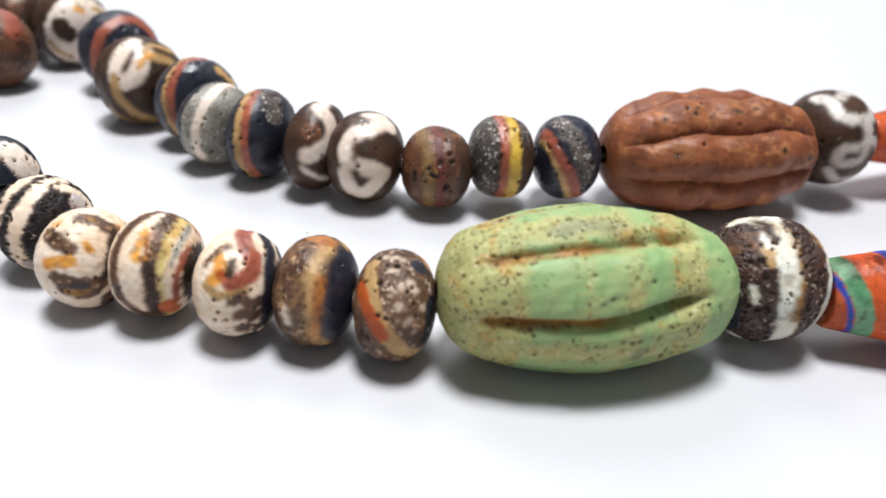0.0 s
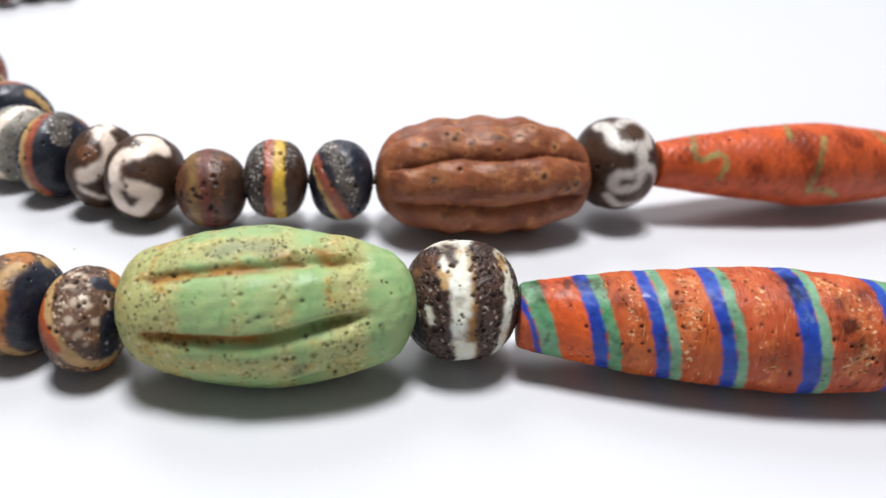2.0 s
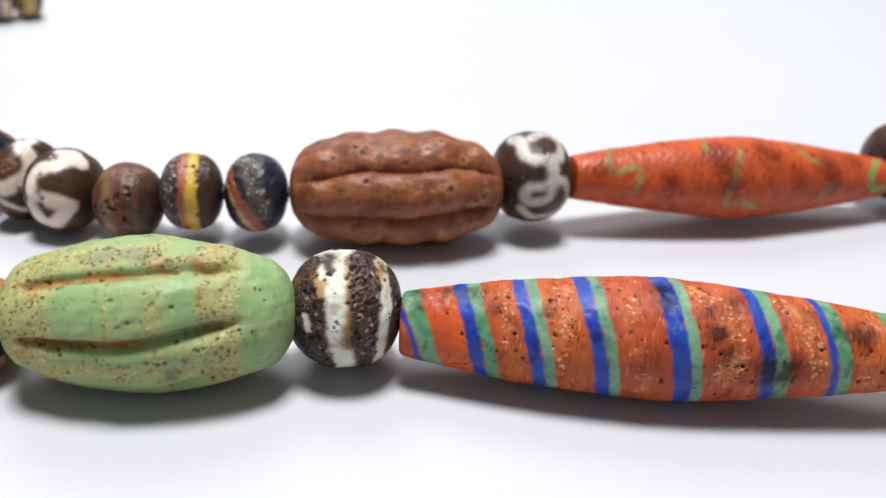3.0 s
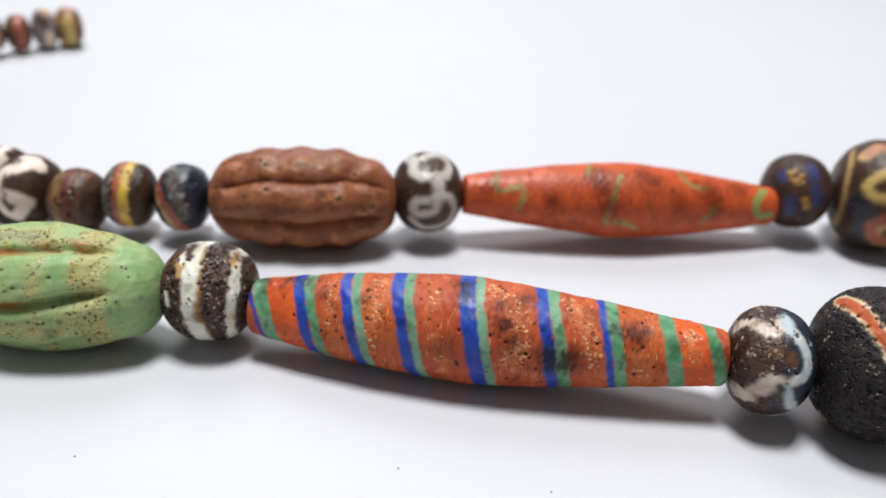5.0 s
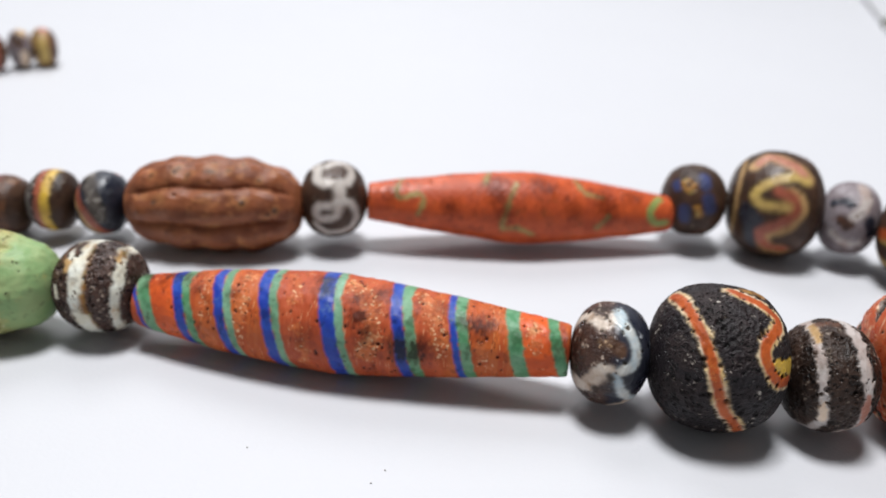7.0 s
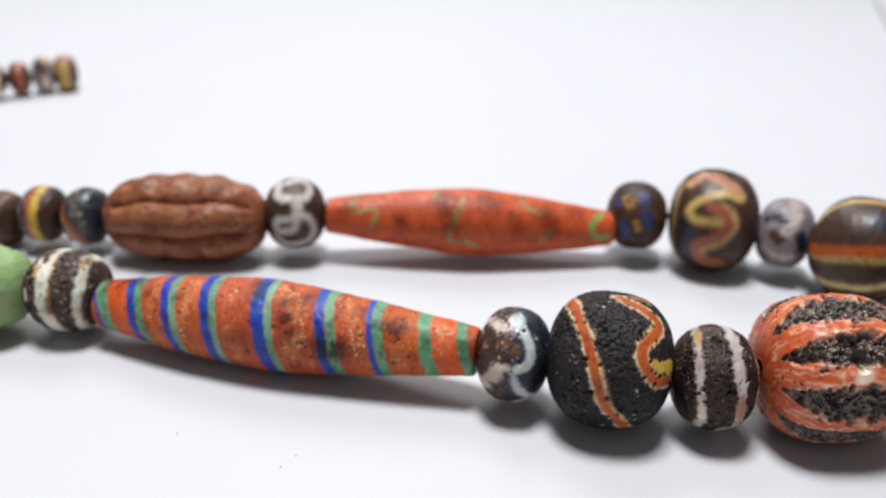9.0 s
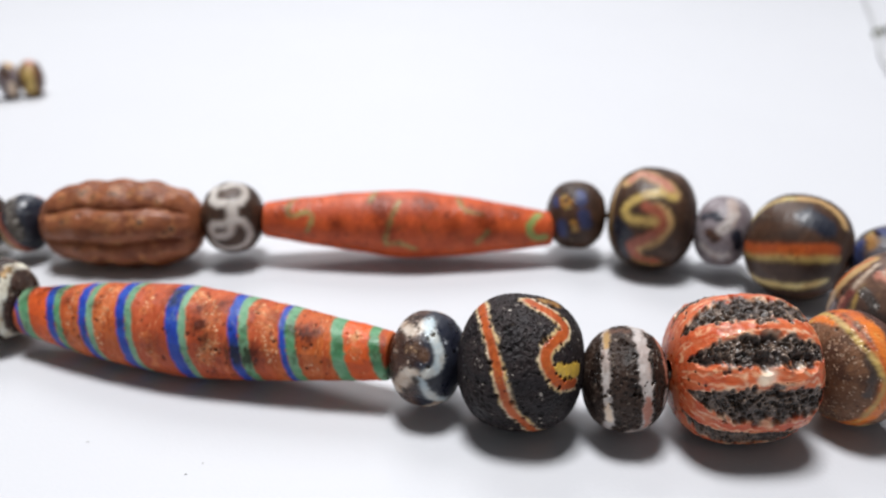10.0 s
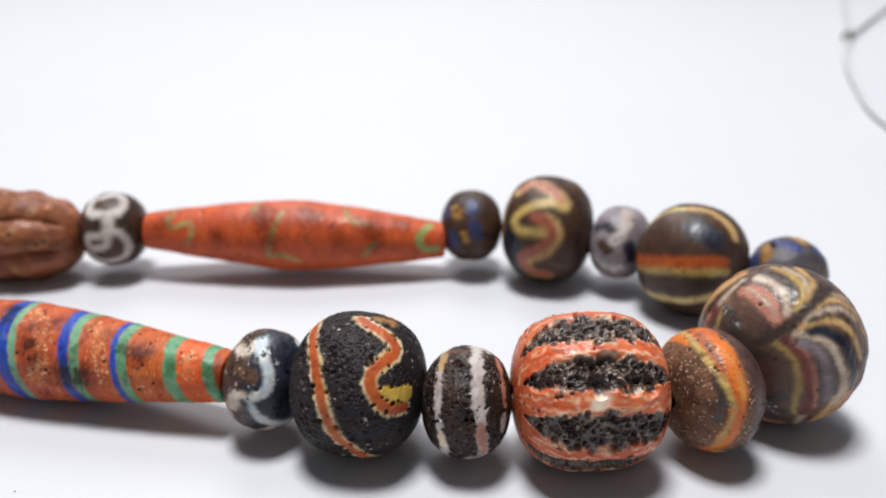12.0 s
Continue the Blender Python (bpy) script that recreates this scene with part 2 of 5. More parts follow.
LILAC = glass("lilac_grey_glass", (0.27, 0.235, 0.25), (0.17, 0.135, 0.145), stain=(0.18, 0.085, 0.05), stained=0.2)
YELLOW = glass("yellow_glass", (0.62, 0.40, 0.055), (0.48, 0.30, 0.06), pits=0.1, rough=0.32)
PALEYELLOW = glass("pale_yellow_glass", (0.52, 0.37, 0.11), (0.40, 0.27, 0.09), pits=0.1, rough=0.32)
GOLD = glass("golden_cream_glass", (0.60, 0.43, 0.21), (0.66, 0.55, 0.40), pits=0.3, dirt=(0.08, 0.04, 0.02), size=1300)
PEARL = glass("dull_white_glass", (0.58, 0.54, 0.50), (0.46, 0.40, 0.36), pits=0.1, rough=0.3)
BONE = glass("bone_coloured_glass", (0.50, 0.40, 0.31), (0.38, 0.28, 0.20), pits=0.1, rough=0.3)
OLDGOLD = glass("old_gold_glass", (0.40, 0.265, 0.075), (0.30, 0.19, 0.060), pits=0.1, rough=0.32)
SEPIA = glass("sepia_glass", (0.062, 0.040, 0.032), (0.036, 0.025, 0.022), pits=0.1, rough=0.3, relief=0.15)
SAND = glass("sand_coloured_glass", (0.48, 0.30, 0.13), (0.36, 0.22, 0.09), pits=0.25, size=1200)
PINK = glass("dusty_pink_glass", (0.46, 0.20, 0.14), (0.34, 0.13, 0.09), pits=0.2)
MAROON = glass("maroon_glass", (0.17, 0.045, 0.035), (0.10, 0.030, 0.026), pits=0.2)
BRICK = glass("brick_red_glass", (0.34, 0.092, 0.052), (0.25, 0.064, 0.038), pits=0.15, rough=0.3)
MARBLE = glass("marbled_brown_glass", (0.125, 0.070, 0.050), (0.062, 0.035, 0.027), stain=(0.17, 0.098, 0.062), stained=0.3, rough=0.40, relief=0.12, stretch=(1, 0.5, 0.5))
PLUM = glass("plum_brown_glass", (0.100, 0.050, 0.040), (0.055, 0.029, 0.025), pits=0.15, rough=0.3)
BLUE = glass("muted_blue_glass", (0.040, 0.052, 0.150), (0.030, 0.034, 0.075))
LICHEN = glass("grey_green_trail", (0.30, 0.25, 0.085), (0.28, 0.15, 0.050), pits=0.2)
MOSS = glass("moss_green_trail", (0.22, 0.29, 0.085), (0.28, 0.24, 0.070), pits=0.15)
AMBER = glass("sparkling_brown_glass", (0.190, 0.092, 0.048), (0.075, 0.034, 0.020), pits=0.4, flecks=0.9, fleck=(0.42, 0.29, 0.20), size=1800, stain=(0.24, 0.12, 0.06), stained=0.2, rough=0.44, relief=0.4)
FIRE = glass("bright_orange_glass", (0.62, 0.170, 0.028), (0.46, 0.105, 0.024), pits=0.1, rough=0.3)
SPOTTED = glass("white_spotted_brown_glass", (0.075, 0.040, 0.026), (0.13, 0.068, 0.042), pits=0.6, flecks=0.7, fleck=(0.58, 0.44, 0.33), size=1600, stain=(0.24, 0.12, 0.06), stained=0.35, relief=0.5)

# ---- the sheet that it all lies on ----


def sheet():
    bm = bmesh.new()
    profile = [(-0.9, 0.0), (-0.2, 0.0), (0.2, 0.0), (0.6, 0.0), (1.0, 0.0), (1.6, 0.0)]
    profile += [(1.6 + 0.3 * math.sin(radians(a)), 0.3 - 0.3 * math.cos(radians(a))) for a in range(10, 91, 10)] + [(1.9, 1.2)]
    for lift in (0.0, -0.002):
        lines = [[bm.verts.new((x, y - (lift if z > 0.3 else 0), z + (lift if z <= 0.3 else 0))) for y, z in profile] for x in (-2.2, -1.2, -0.5, 0.0, 0.5, 1.3, 2.3)]
        for p, q in zip(lines, lines[1:]):
            for k in range(len(profile) - 1):
                bm.faces.new((p[k], q[k], q[k + 1], p[k + 1]) if lift == 0 else (p[k], p[k + 1], q[k + 1], q[k]))
    me = bpy.data.meshes.new("ground")
    bm.to_mesh(me)
    me.shade_smooth()
    me.materials.append(sheet_paint())
    return tagged(new("ground", me), "white finely grained sheet that sweeps up behind", "backdrop sheet", kind="structure")


sheet()


# ---- beads ----
class Waves:
    """Smooth noise on points in millimetres: a sum of sines."""

    def __init__(self, seed, size):
        rng = np.random.default_rng(seed)
        self.k, self.p = rng.normal(size=(9, 3)) * 6.283 / size, rng.uniform(0, 6.283, 9)

    def __call__(self, q):
        return np.sin(q @ self.k.T + self.p).sum(-1) / 4.5


def round_profile(a, r, power=2.3, hole=1.5):
    """Half-length a, radius r: points along the side of a barrel-shaped bead, from one hole to the other."""
    def at(n):
        turn = np.linspace(0.0, np.pi, n)
        c, s = np.cos(turn), np.sin(turn)
        x, rho = -a * np.sign(c) * np.abs(c) ** (2 / power), r * np.abs(s) ** (2 / power)
        return x, np.maximum(rho, hole)
    return at


def bead(label, centre, yaw, profile, parts, ident=None, relief=None, nu=120, nv=200, pitch=0.0, seed=0, holes=26, hole_size=0.26, slit=1.0, soil=0.55, run=0.07, where=None, nibbled=0, stains=(), craters=(), category="bead", group="beads on the necklace", name="bead"):
    """A bead whose string runs along its own x. Angles round it are in degrees: 0 faces the front, 90 up. ident gives for every
    place on it the number of the glass that lies there, and each number becomes a part of its own. holes: burst bubbles in it."""
    rng = np.random.default_rng(seed + 500)
    x, rho = profile(nu)
    turn = np.linspace(0, 2 * np.pi, nv, endpoint=False)
    xs, ts = np.meshgrid(x, turn, indexing="ij")
    rs = np.repeat(rho[:, None], nv, 1)
    flat = np.stack([xs, -rs * np.cos(ts), rs * np.sin(ts)], -1)
    half = x.max()
    dirt_shade = 0.5 * Waves(seed + 700, 7.5)(flat) + 0.45 * Waves(seed + 701, 2.6)(flat) + 0.35 * Waves(seed + 702, 1.8)(flat)
    dirt_shade = soil * np.clip((dirt_shade - 0.25) / 0.7, 0, 1)
    cloud = Waves(seed + 703, 2.4)(flat) + 0.7 * Waves(seed + 704, 1.6)(flat)
    for s, a, wide, depth in stains:
        r, a = np.interp(s * half, x, rho), math.radians(a)
        far = np.sqrt(((flat - (s * half, -r * math.cos(a), r * math.sin(a))) ** 2).sum(-1))
        dirt_shade = np.maximum(dirt_shade, depth * np.clip(1.35 - 0.85 * far / wide + 0.3 * cloud, 0, 1))
    if relief:
        rs = rs + relief(xs / half, np.degrees(ts), flat) * np.clip((rs - 1.6) / 1.5, 0, 1)
    row, column = np.meshgrid(np.arange(nu - 1), np.arange(nv), indexing="ij")
    beside = (column + 1) % nv
    faces = np.stack([row * nv + column, (row + 1) * nv + column, (row + 1) * nv + beside, row * nv + beside], -1).reshape(-1, 4)
    mid = flat.reshape(-1, 3)[faces].mean(1)
    which = np.zeros(len(faces), int)
    if ident:
        which = ident(mid[:, 0] / half, np.degrees(np.arctan2(mid[:, 2], -mid[:, 1])), mid).astype(int)
    means = np.zeros((max(parts) + 1, 3))
    for number, (_, mat, _) in parts.items():
        means[number] = MEAN[mat.name]
    # burst bubbles, in loose clusters, and more along the edges of the pale trails
    heart, around = rng.uniform(-0.8, 0.8, (holes // 5 + 1)), rng.uniform(0, 360, holes // 5 + 1)
    light = means[which].sum(-1).reshape(nu - 1, nv)
    rim = np.argwhere((np.abs(light - np.roll(light, 2, 1)) > 0.25) | (np.abs(light - np.roll(light, 1, 0)) > 0.25))
    bites = [tuple(rim[n]) for n in rng.integers(0, len(rim), nibbled)] if len(rim) else []
    for k in range(holes + len(bites)):
        c = k % len(heart)
        s, a = (heart[c] + rng.normal() * 0.10, around[c] + rng.normal() * 14) if k % 3 else (rng.uniform(-0.85, 0.85), rng.uniform(0, 360))
        if k < holes and where and not where(s, a % 360):
            continue
        i, j = (int(np.argmin(np.abs(x - s * half))), int(a % 360 / 360 * nv) % nv) if k < holes else bites[k - holes]
        size = hole_size * rng.uniform(0.55, 1.5)
        far = np.sqrt(((flat - flat[i, j]) ** 2 * (1 / slit**2, 1, 1)).sum(-1))
        dip = np.clip(1.25 - far / size, 0, 1)
        rs = rs - 0.8 * size * dip**0.7
        # each hollow darkens: dirt and its own shade, put into the colour
        dirt_shade = np.maximum(dirt_shade, np.minimum(1, dip * 1.8) * 0.97)
    # a crust of many small burst bubbles: craters = (number, size in mm, depth, darkening by dirt and shade put into
    # the colour, numbers of the glasses that carry them)
    if craters:
        count, across, deep, dirt, carriers = craters
        carried = np.isin(which.reshape(nu - 1, nv), carriers)
        turn_step, rim_row = 2 * np.pi / nv, np.arange(nu)
        for _ in range(count):
            i, j = int(np.argmin(np.abs(x - rng.uniform(-0.93, 0.93) * half))), int(rng.integers(nv))
            if i >= nu - 1 or not carried[i, j]:
                continue
            size = across * float(np.exp(rng.normal() * 0.32))
            rows = rim_row[np.abs(x - x[i]) < size * 1.6]
            wide = int(size * 1.6 / max(turn_step * rho[i], 0.02)) + 1
            near = np.ix_(rows, np.arange(j - wide, j + wide + 1) % nv)
            far = np.sqrt(((flat[near] - flat[i, j]) ** 2).sum(-1)) / size
            bowl = np.clip(1 - far**2, 0, 1)
            rs[near] += deep * size * (0.30 * np.exp(-(((far - 1.1) / 0.25) ** 2)) - bowl**0.6)
            dirt_shade[near] = np.maximum(dirt_shade[near], dirt * np.minimum(1, bowl * 2.2))
    co = np.stack([xs, -rs * np.cos(ts), rs * np.sin(ts)], -1)
    du, dv = np.gradient(co, axis=0), np.roll(co, -1, 1) - np.roll(co, 1, 1)
    normal = np.cross(du, dv)
    normal /= np.maximum(np.linalg.norm(normal, axis=-1, keepdims=True), 1e-9)
    points, normals = co.reshape(-1, 3), normal.reshape(-1, 3)
    # how far the colours of neighbouring glasses run into one another
    tone = means[which].reshape(nu - 1, nv, 3)
    tone = np.concatenate([tone[:1], (tone[1:] + tone[:-1]) / 2, tone[-1:]])
    tone = (tone + np.roll(tone, 1, 1)) / 2
    step = half * 2 / nu
    for _ in range(max(1, round((run / step) ** 2 * 2))):
        padded = np.concatenate([tone[:1], tone, tone[-1:]])
        tone = (padded[:-2] + 2 * tone + padded[2:]) / 4
    for _ in range(1):
        tone = (np.roll(tone, 1, 1) + 2 * tone + np.roll(tone, -1, 1)) / 4
    tone, dirt_shade = tone.reshape(-1, 3), dirt_shade.reshape(-1)
    top = new(name)
    top.empty_display_size = 0.005
    top.matrix_world = pose(*(c * MM for c in centre), 0, -pitch, yaw)
    tagged(top, label, category, group)
    for number, (piece, mat, said) in parts.items():
        own = faces[which == number]
        if not len(own):
            continue
        used, new_index = np.unique(own, return_inverse=True)
        me = bpy.data.meshes.new(piece)
        me.from_pydata((points[used] * MM).tolist(), [], new_index.reshape(-1, 4).tolist())
        me.shade_smooth()
        me.attributes.new("bleed", "FLOAT_VECTOR", "POINT").data.foreach_set("vector", tone[used].ravel())
        me.attributes.new("grime_shade", "FLOAT", "POINT").data.foreach_set("value", dirt_shade[used])
        me.normals_split_custom_set_from_vertices(normals[used].tolist())
        me.materials.append(mat)
        ob = new(piece, me)
        ob.parent = top
        if said:
            tagged(ob, said)
    return top


def painted(profile, layers, seed=0):
    """From layers, each (kind, part, glass, places, half-width in mm, raggedness), the parts of a bead and the number of the part at
    every place on it. A place is (share of the half-length, degrees round the string). Later layers lie on earlier ones."""
    x, rho = profile(200)
    half = x.max()
    edge, fray, lace = Waves(seed, 3.2), Waves(seed + 50, 1.0), Waves(seed + 51, 0.5)

    def surface(s, turn):
        q = np.interp(np.clip(s, -0.99, 0.99) * half, x, rho)
        turn = np.radians(turn)
        return np.stack([s * half, -q * np.cos(turn), q * np.sin(turn)], -1)

    def smooth(places):
        p = np.array([places[0], *places, places[-1]], float)
        out = []
        for k in range(1, len(p) - 2):
            f = np.linspace(0, 1, 14)[:, None]
            a, b, c, d = p[k - 1 : k + 3]
            out.append(0.5 * (2 * b + (c - a) * f + (2 * a - 5 * b + 4 * c - d) * f**2 + (3 * b - a - 3 * c + d) * f**3))
        return np.concatenate(out)

    def ident(s, turn, mid):
        which = np.zeros(len(s), int)
        wave, fine, finest = edge(mid), fray(mid), lace(mid)
        for number, (kind, _, _, places, width, rag) in enumerate(layers, 1):
            reach = width + rag * (0.28 * wave + 0.22 * fine + 0.16 * finest)
            if kind == "ring":
                far = np.abs(s - places) * half
            elif kind == "from":
                far, reach = (places - s) * half, reach - width
            elif kind == "to":
                far, reach = (s - places) * half, reach - width
            else:
                way = smooth(places) if len(places) > 1 else np.array(places, float)
                marks = surface(way[:, 0], way[:, 1])
                far = np.full(len(s), 99.0)
                for mark in marks:
                    far = np.minimum(far, ((mid - mark) ** 2).sum(-1))
                far = np.sqrt(far)
            which[far < reach] = number
        return which

    parts = {number: (layer[1], layer[2], "") for number, layer in enumerate(layers, 1)}
    return parts, ident


def round_again(places, turn):
    return [(s, a + turn) for s, a in places]


def glass_bead(label, centre, yaw, a, r, power, body, layers, seed, fine=False, uneven=0.12, relief=None, said="", holes=26, hole_size=0.26, soil=0.5, slit=1.0, nibbled=None, run=0.07, stains=(), craters=(), mesh=None):
    """A rounded bead with trails of other glass laid on it; every trail is also found on its far side."""
    profile = round_profile(a, r, power)
    more = []
    for kind, piece, mat, places, width, rag in layers:
        more.append((kind, piece, mat, places, width, rag))
        if kind == "line":
            more.append((kind, piece, mat, round_again(places, 180), width, rag))
    parts, ident = painted(profile, more, seed)
    parts[0] = ("body", body, said)
    swell, grain = Waves(seed + 9, 9.0), Waves(seed + 17, 1.9)

    def shape(s, turn, q):
        out = uneven * swell(q) + 0.05 * grain(q)
        return out + relief(s, turn, q) if relief else out

    return bead(label, centre, yaw, profile, parts, ident, shape, *(mesh or ((170, 280) if fine else (90, 150))), 0.0, seed, holes, hole_size, slit, soil, run, stains=stains, craters=craters, nibbled=(110 if fine else 40) if nibbled is None else nibbled)


# ---- front row, from the end of the loop to its turn ----
glass_bead("blue-black glass bead with a cream oval inlay", (-63.1, 99.6, 6.2), -48, 5.2, 6.2, 2.3, NAVY,
    [("line", "inlay", IVORY, [(0.55, 115), (0.72, 135), (0.66, 152)], 2.0, 0.3)], 1)
glass_bead("dark pitted bead with ragged cream bands", (-51.4, 89.3, 6.2), -40, 5.6, 6.1, 2.3, STRIATED,
    [("line", "band", CREAM, [(0.05, 120), (0.11, 105), (0.48, 67), (0.58, 34), (0.59, 1), (0.52, -40), (0.4, -70)], 0.95, 0.8),
     ("line", "band", CREAM, [(-0.3, 100), (-0.15, 72), (-0.02, 43), (0.0, 10), (-0.1, -40)], 0.8, 0.7),
     ("line", "patch", GREYWHITE, [(0.70, 126), (0.62, 140)], 1.0, 0.6)], 2, True, nibbled=60, hole_size=0.22, run=0.1, craters=(900, 0.26, 0.5, 0.6, (0,)))
glass_bead("cream bead with brown hollows and orange stains", (-42.6, 82.0, 6.3), -24, 5.0, 6.1, 2.3, CREAM,
    [("line", "brown_patch", MOTTLE, [(-0.30, 50), (0.0, 47), (0.26, 46), (0.42, 44)], 0.95, 0.6),
     ("line", "brown_patch", MOTTLE, [(0.20, 84), (0.39, 92), (0.58, 96), (0.77, 108), (0.88, 116)], 1.0, 0.8),
     ("line", "dark_patch", DARK, [(0.80, 104), (0.93, 78), (0.97, 40), (0.97, 10)], 0.60, 0.7),
     ("line", "brown_patch", MOTTLE, [(0.28, 8), (0.50, 3), (0.76, -2), (0.93, -10)], 0.95, 0.7),
     ("line", "brown_patch", MOTTLE, [(0.36, -6), (0.64, -17), (0.86, -26)], 0.75, 0.8),
     ("line", "ochre_stain", OCHRE, [(0.45, -10), (0.62, -14)], 0.45, 1.0), ("line", "ochre_stain", OCHRE, [(0.80, -14), (0.88, -6)], 0.45, 1.0),
     ("line", "pit", SEPIA, [(0.62, -1), (0.73, -2), (0.82, -6)], 0.50, 0.3),
     ("line", "dark_patch", DARK, [(-0.05, 128), (0.13, 138)], 0.45, 0.3),
     ("line", "orange_stain", HONEY, [(0.0, 20), (0.17, 24), (0.38, 28), (0.52, 31)], 0.72, 0.35), ("line", "orange_stain", HONEY, [(0.64, 60), (0.73, 54)], 0.5, 0.7),
     ("line", "ochre_stain", OCHRE, [(0.70, 56), (0.72, 53)], 0.22, 0.6), ("line", "ochre_stain", OCHRE, [(0.33, 88), (0.44, 90)], 0.25, 0.9)], 3, True, nibbled=26, run=0.11, hole_size=0.2, soil=0.65)
glass_bead("cream bead with brown, ochre and red bands", (-33.9, 81.4, 6.6), -8, 5.1, 6.3, 2.3, CREAM,
    [("to", "cream_end", CREAM, -0.80, 0, 0.4),
     ("line", "brown_band", BROWN, [(0.0, 135), (-0.16, 111), (-0.31, 85), (-0.48, 62), (-0.53, 38), (-0.47, 16), (-0.36, -5), (-0.16, -24), (0.05, -50)], 0.82, 0.5),
     ("line", "orange_stain", HONEY, [(0.13, 68), (0.05, 54), (0.05, 40)], 0.62, 0.9),
     ("line", "ochre_band", STRAW, [(0.34, 140), (0.53, 95), (0.53, 67), (0.56, 42), (0.60, 18), (0.62, -9), (0.60, -40), (0.5, -70)], 0.85, 0.4),
     ("line", "brown_band", MOTTLE, [(0.20, 140), (0.32, 94), (0.30, 70), (0.31, 49), (0.35, 31), (0.41, 12), (0.44, -9), (0.38, -32), (0.3, -60)], 0.92, 0.9),
     ("line", "brown_band", DARK, [(0.36, 34), (0.41, 12), (0.44, -9), (0.40, -30)], 0.6, 0.9),
     ("line", "tan_edge", TAWNY, [(0.24, 72), (0.21, 56), (0.24, 40)], 0.25, 0.8),
     ("line", "cream_band", CREAM, [(0.70, 40), (0.71, 10), (0.70, -30)], 0.40, 0.5),
     ("line", "grey_line", PALEGREY, [(0.66, 116), (0.74, 90), (0.76, 60), (0.74, 36)], 0.36, 0.6), ("from", "dark_end", DARK, 0.89, 0, 0.4),
     ("line", "orange_patch", TRAIL, [(0.70, 138), (0.64, 156)], 0.9, 0.4),
     ("line", "red_crescent", BRICK, [(0.89, 78), (0.86, 40), (0.84, 15), (0.82, -8), (0.80, -26)], 0.46, 0.4)], 4, True, nibbled=30, run=0.10, hole_size=0.2, soil=0.65)
glass_bead("cream bead with a wavy red trail and a dark side", (-23.5, 79.2, 6.5), -7, 4.9, 6.3, 2.3, CREAM,
    [("line", "olive_stain", SAND, [(0.56, 28), (0.27, 23), (-0.05, 18), (-0.29, 26)], 0.55, 0.6),
     ("line", "brown_patch", MOTTLE, [(0.32, 15), (0.50, 17), (0.66, 10), (0.80, 12)], 0.75, 0.9),
     ("line", "brown_patch", BROWN, [(0.45, -3), (0.63, -2), (0.76, -10)], 0.85, 1.0), ("line", "brown_patch", MOTTLE, [(0.41, -23), (0.61, -30), (0.7, -40)], 0.8, 1.0),
     ("line", "orange_stain", HONEY, [(-0.14, 58), (-0.04, 46), (-0.14, 33)], 0.7, 0.6), ("line", "orange_patch", TRAIL, [(-0.02, 40), (0.08, 38)], 0.5, 0.5),
     ("line", "red_trail", BRICK, [(0.0, 118), (0.08, 100), (0.30, 79), (0.52, 66), (0.62, 50), (0.42, 39), (0.24, 34)], 1.0, 0.4),
     ("line", "red_trail", BRICK, [(0.60, 72), (0.66, 54)], 0.8, 0.4),
     ("line", "cream_curl", CREAM, [(0.20, 66), (0.32, 58), (0.33, 49), (0.22, 47)], 0.34, 0.4),
     ("line", "dark_spot", DARK, [(0.15, 54), (0.18, 43)], 0.55, 0.5),
     ("line", "brown_patch", MOTTLE, [(-0.08, 74), (-0.22, 66), (-0.45, 50)], 0.5, 0.7),
     ("line", "dark_side", NAVY, [(0.38, 130), (0.55, 112), (0.76, 100), (0.86, 71), (0.93, 31), (0.90, -15), (0.85, -50)], 0.95, 0.4),
     ("from", "dark_end", NAVY, 0.90, 0, 0.3)], 5, True, nibbled=30, run=0.11, hole_size=0.24, soil=0.65)
glass_bead("brown speckled bead with a tan trail and a black side", (-14.3, 78.9, 6.5), -7, 4.8, 6.5, 2.3, MOTTLE,
    [("from", "black_side", NAVY, 0.48, 0, 0.5),
     ("line", "orange_patch", TAWNY, [(-0.13, 102), (0.15, 104), (0.26, 90)], 1.1, 0.8),
     ("line", "tan_trail", SAND, [(0.35, 84), (0.26, 74), (0.17, 53), (0.25, 27), (0.25, -10), (0.46, -42), (0.55, -60)], 0.72, 0.5),
     ("line", "orange_trail", TAWNY, [(0.36, 46), (0.38, 28), (0.36, 3), (0.33, -19)], 0.55, 0.5),
     ("line", "cream_patch", CREAM, [(-0.45, 10), (-0.35, -4)], 0.5, 0.5)], 6, True, nibbled=22, run=0.17, hole_size=0.2, soil=0.65)
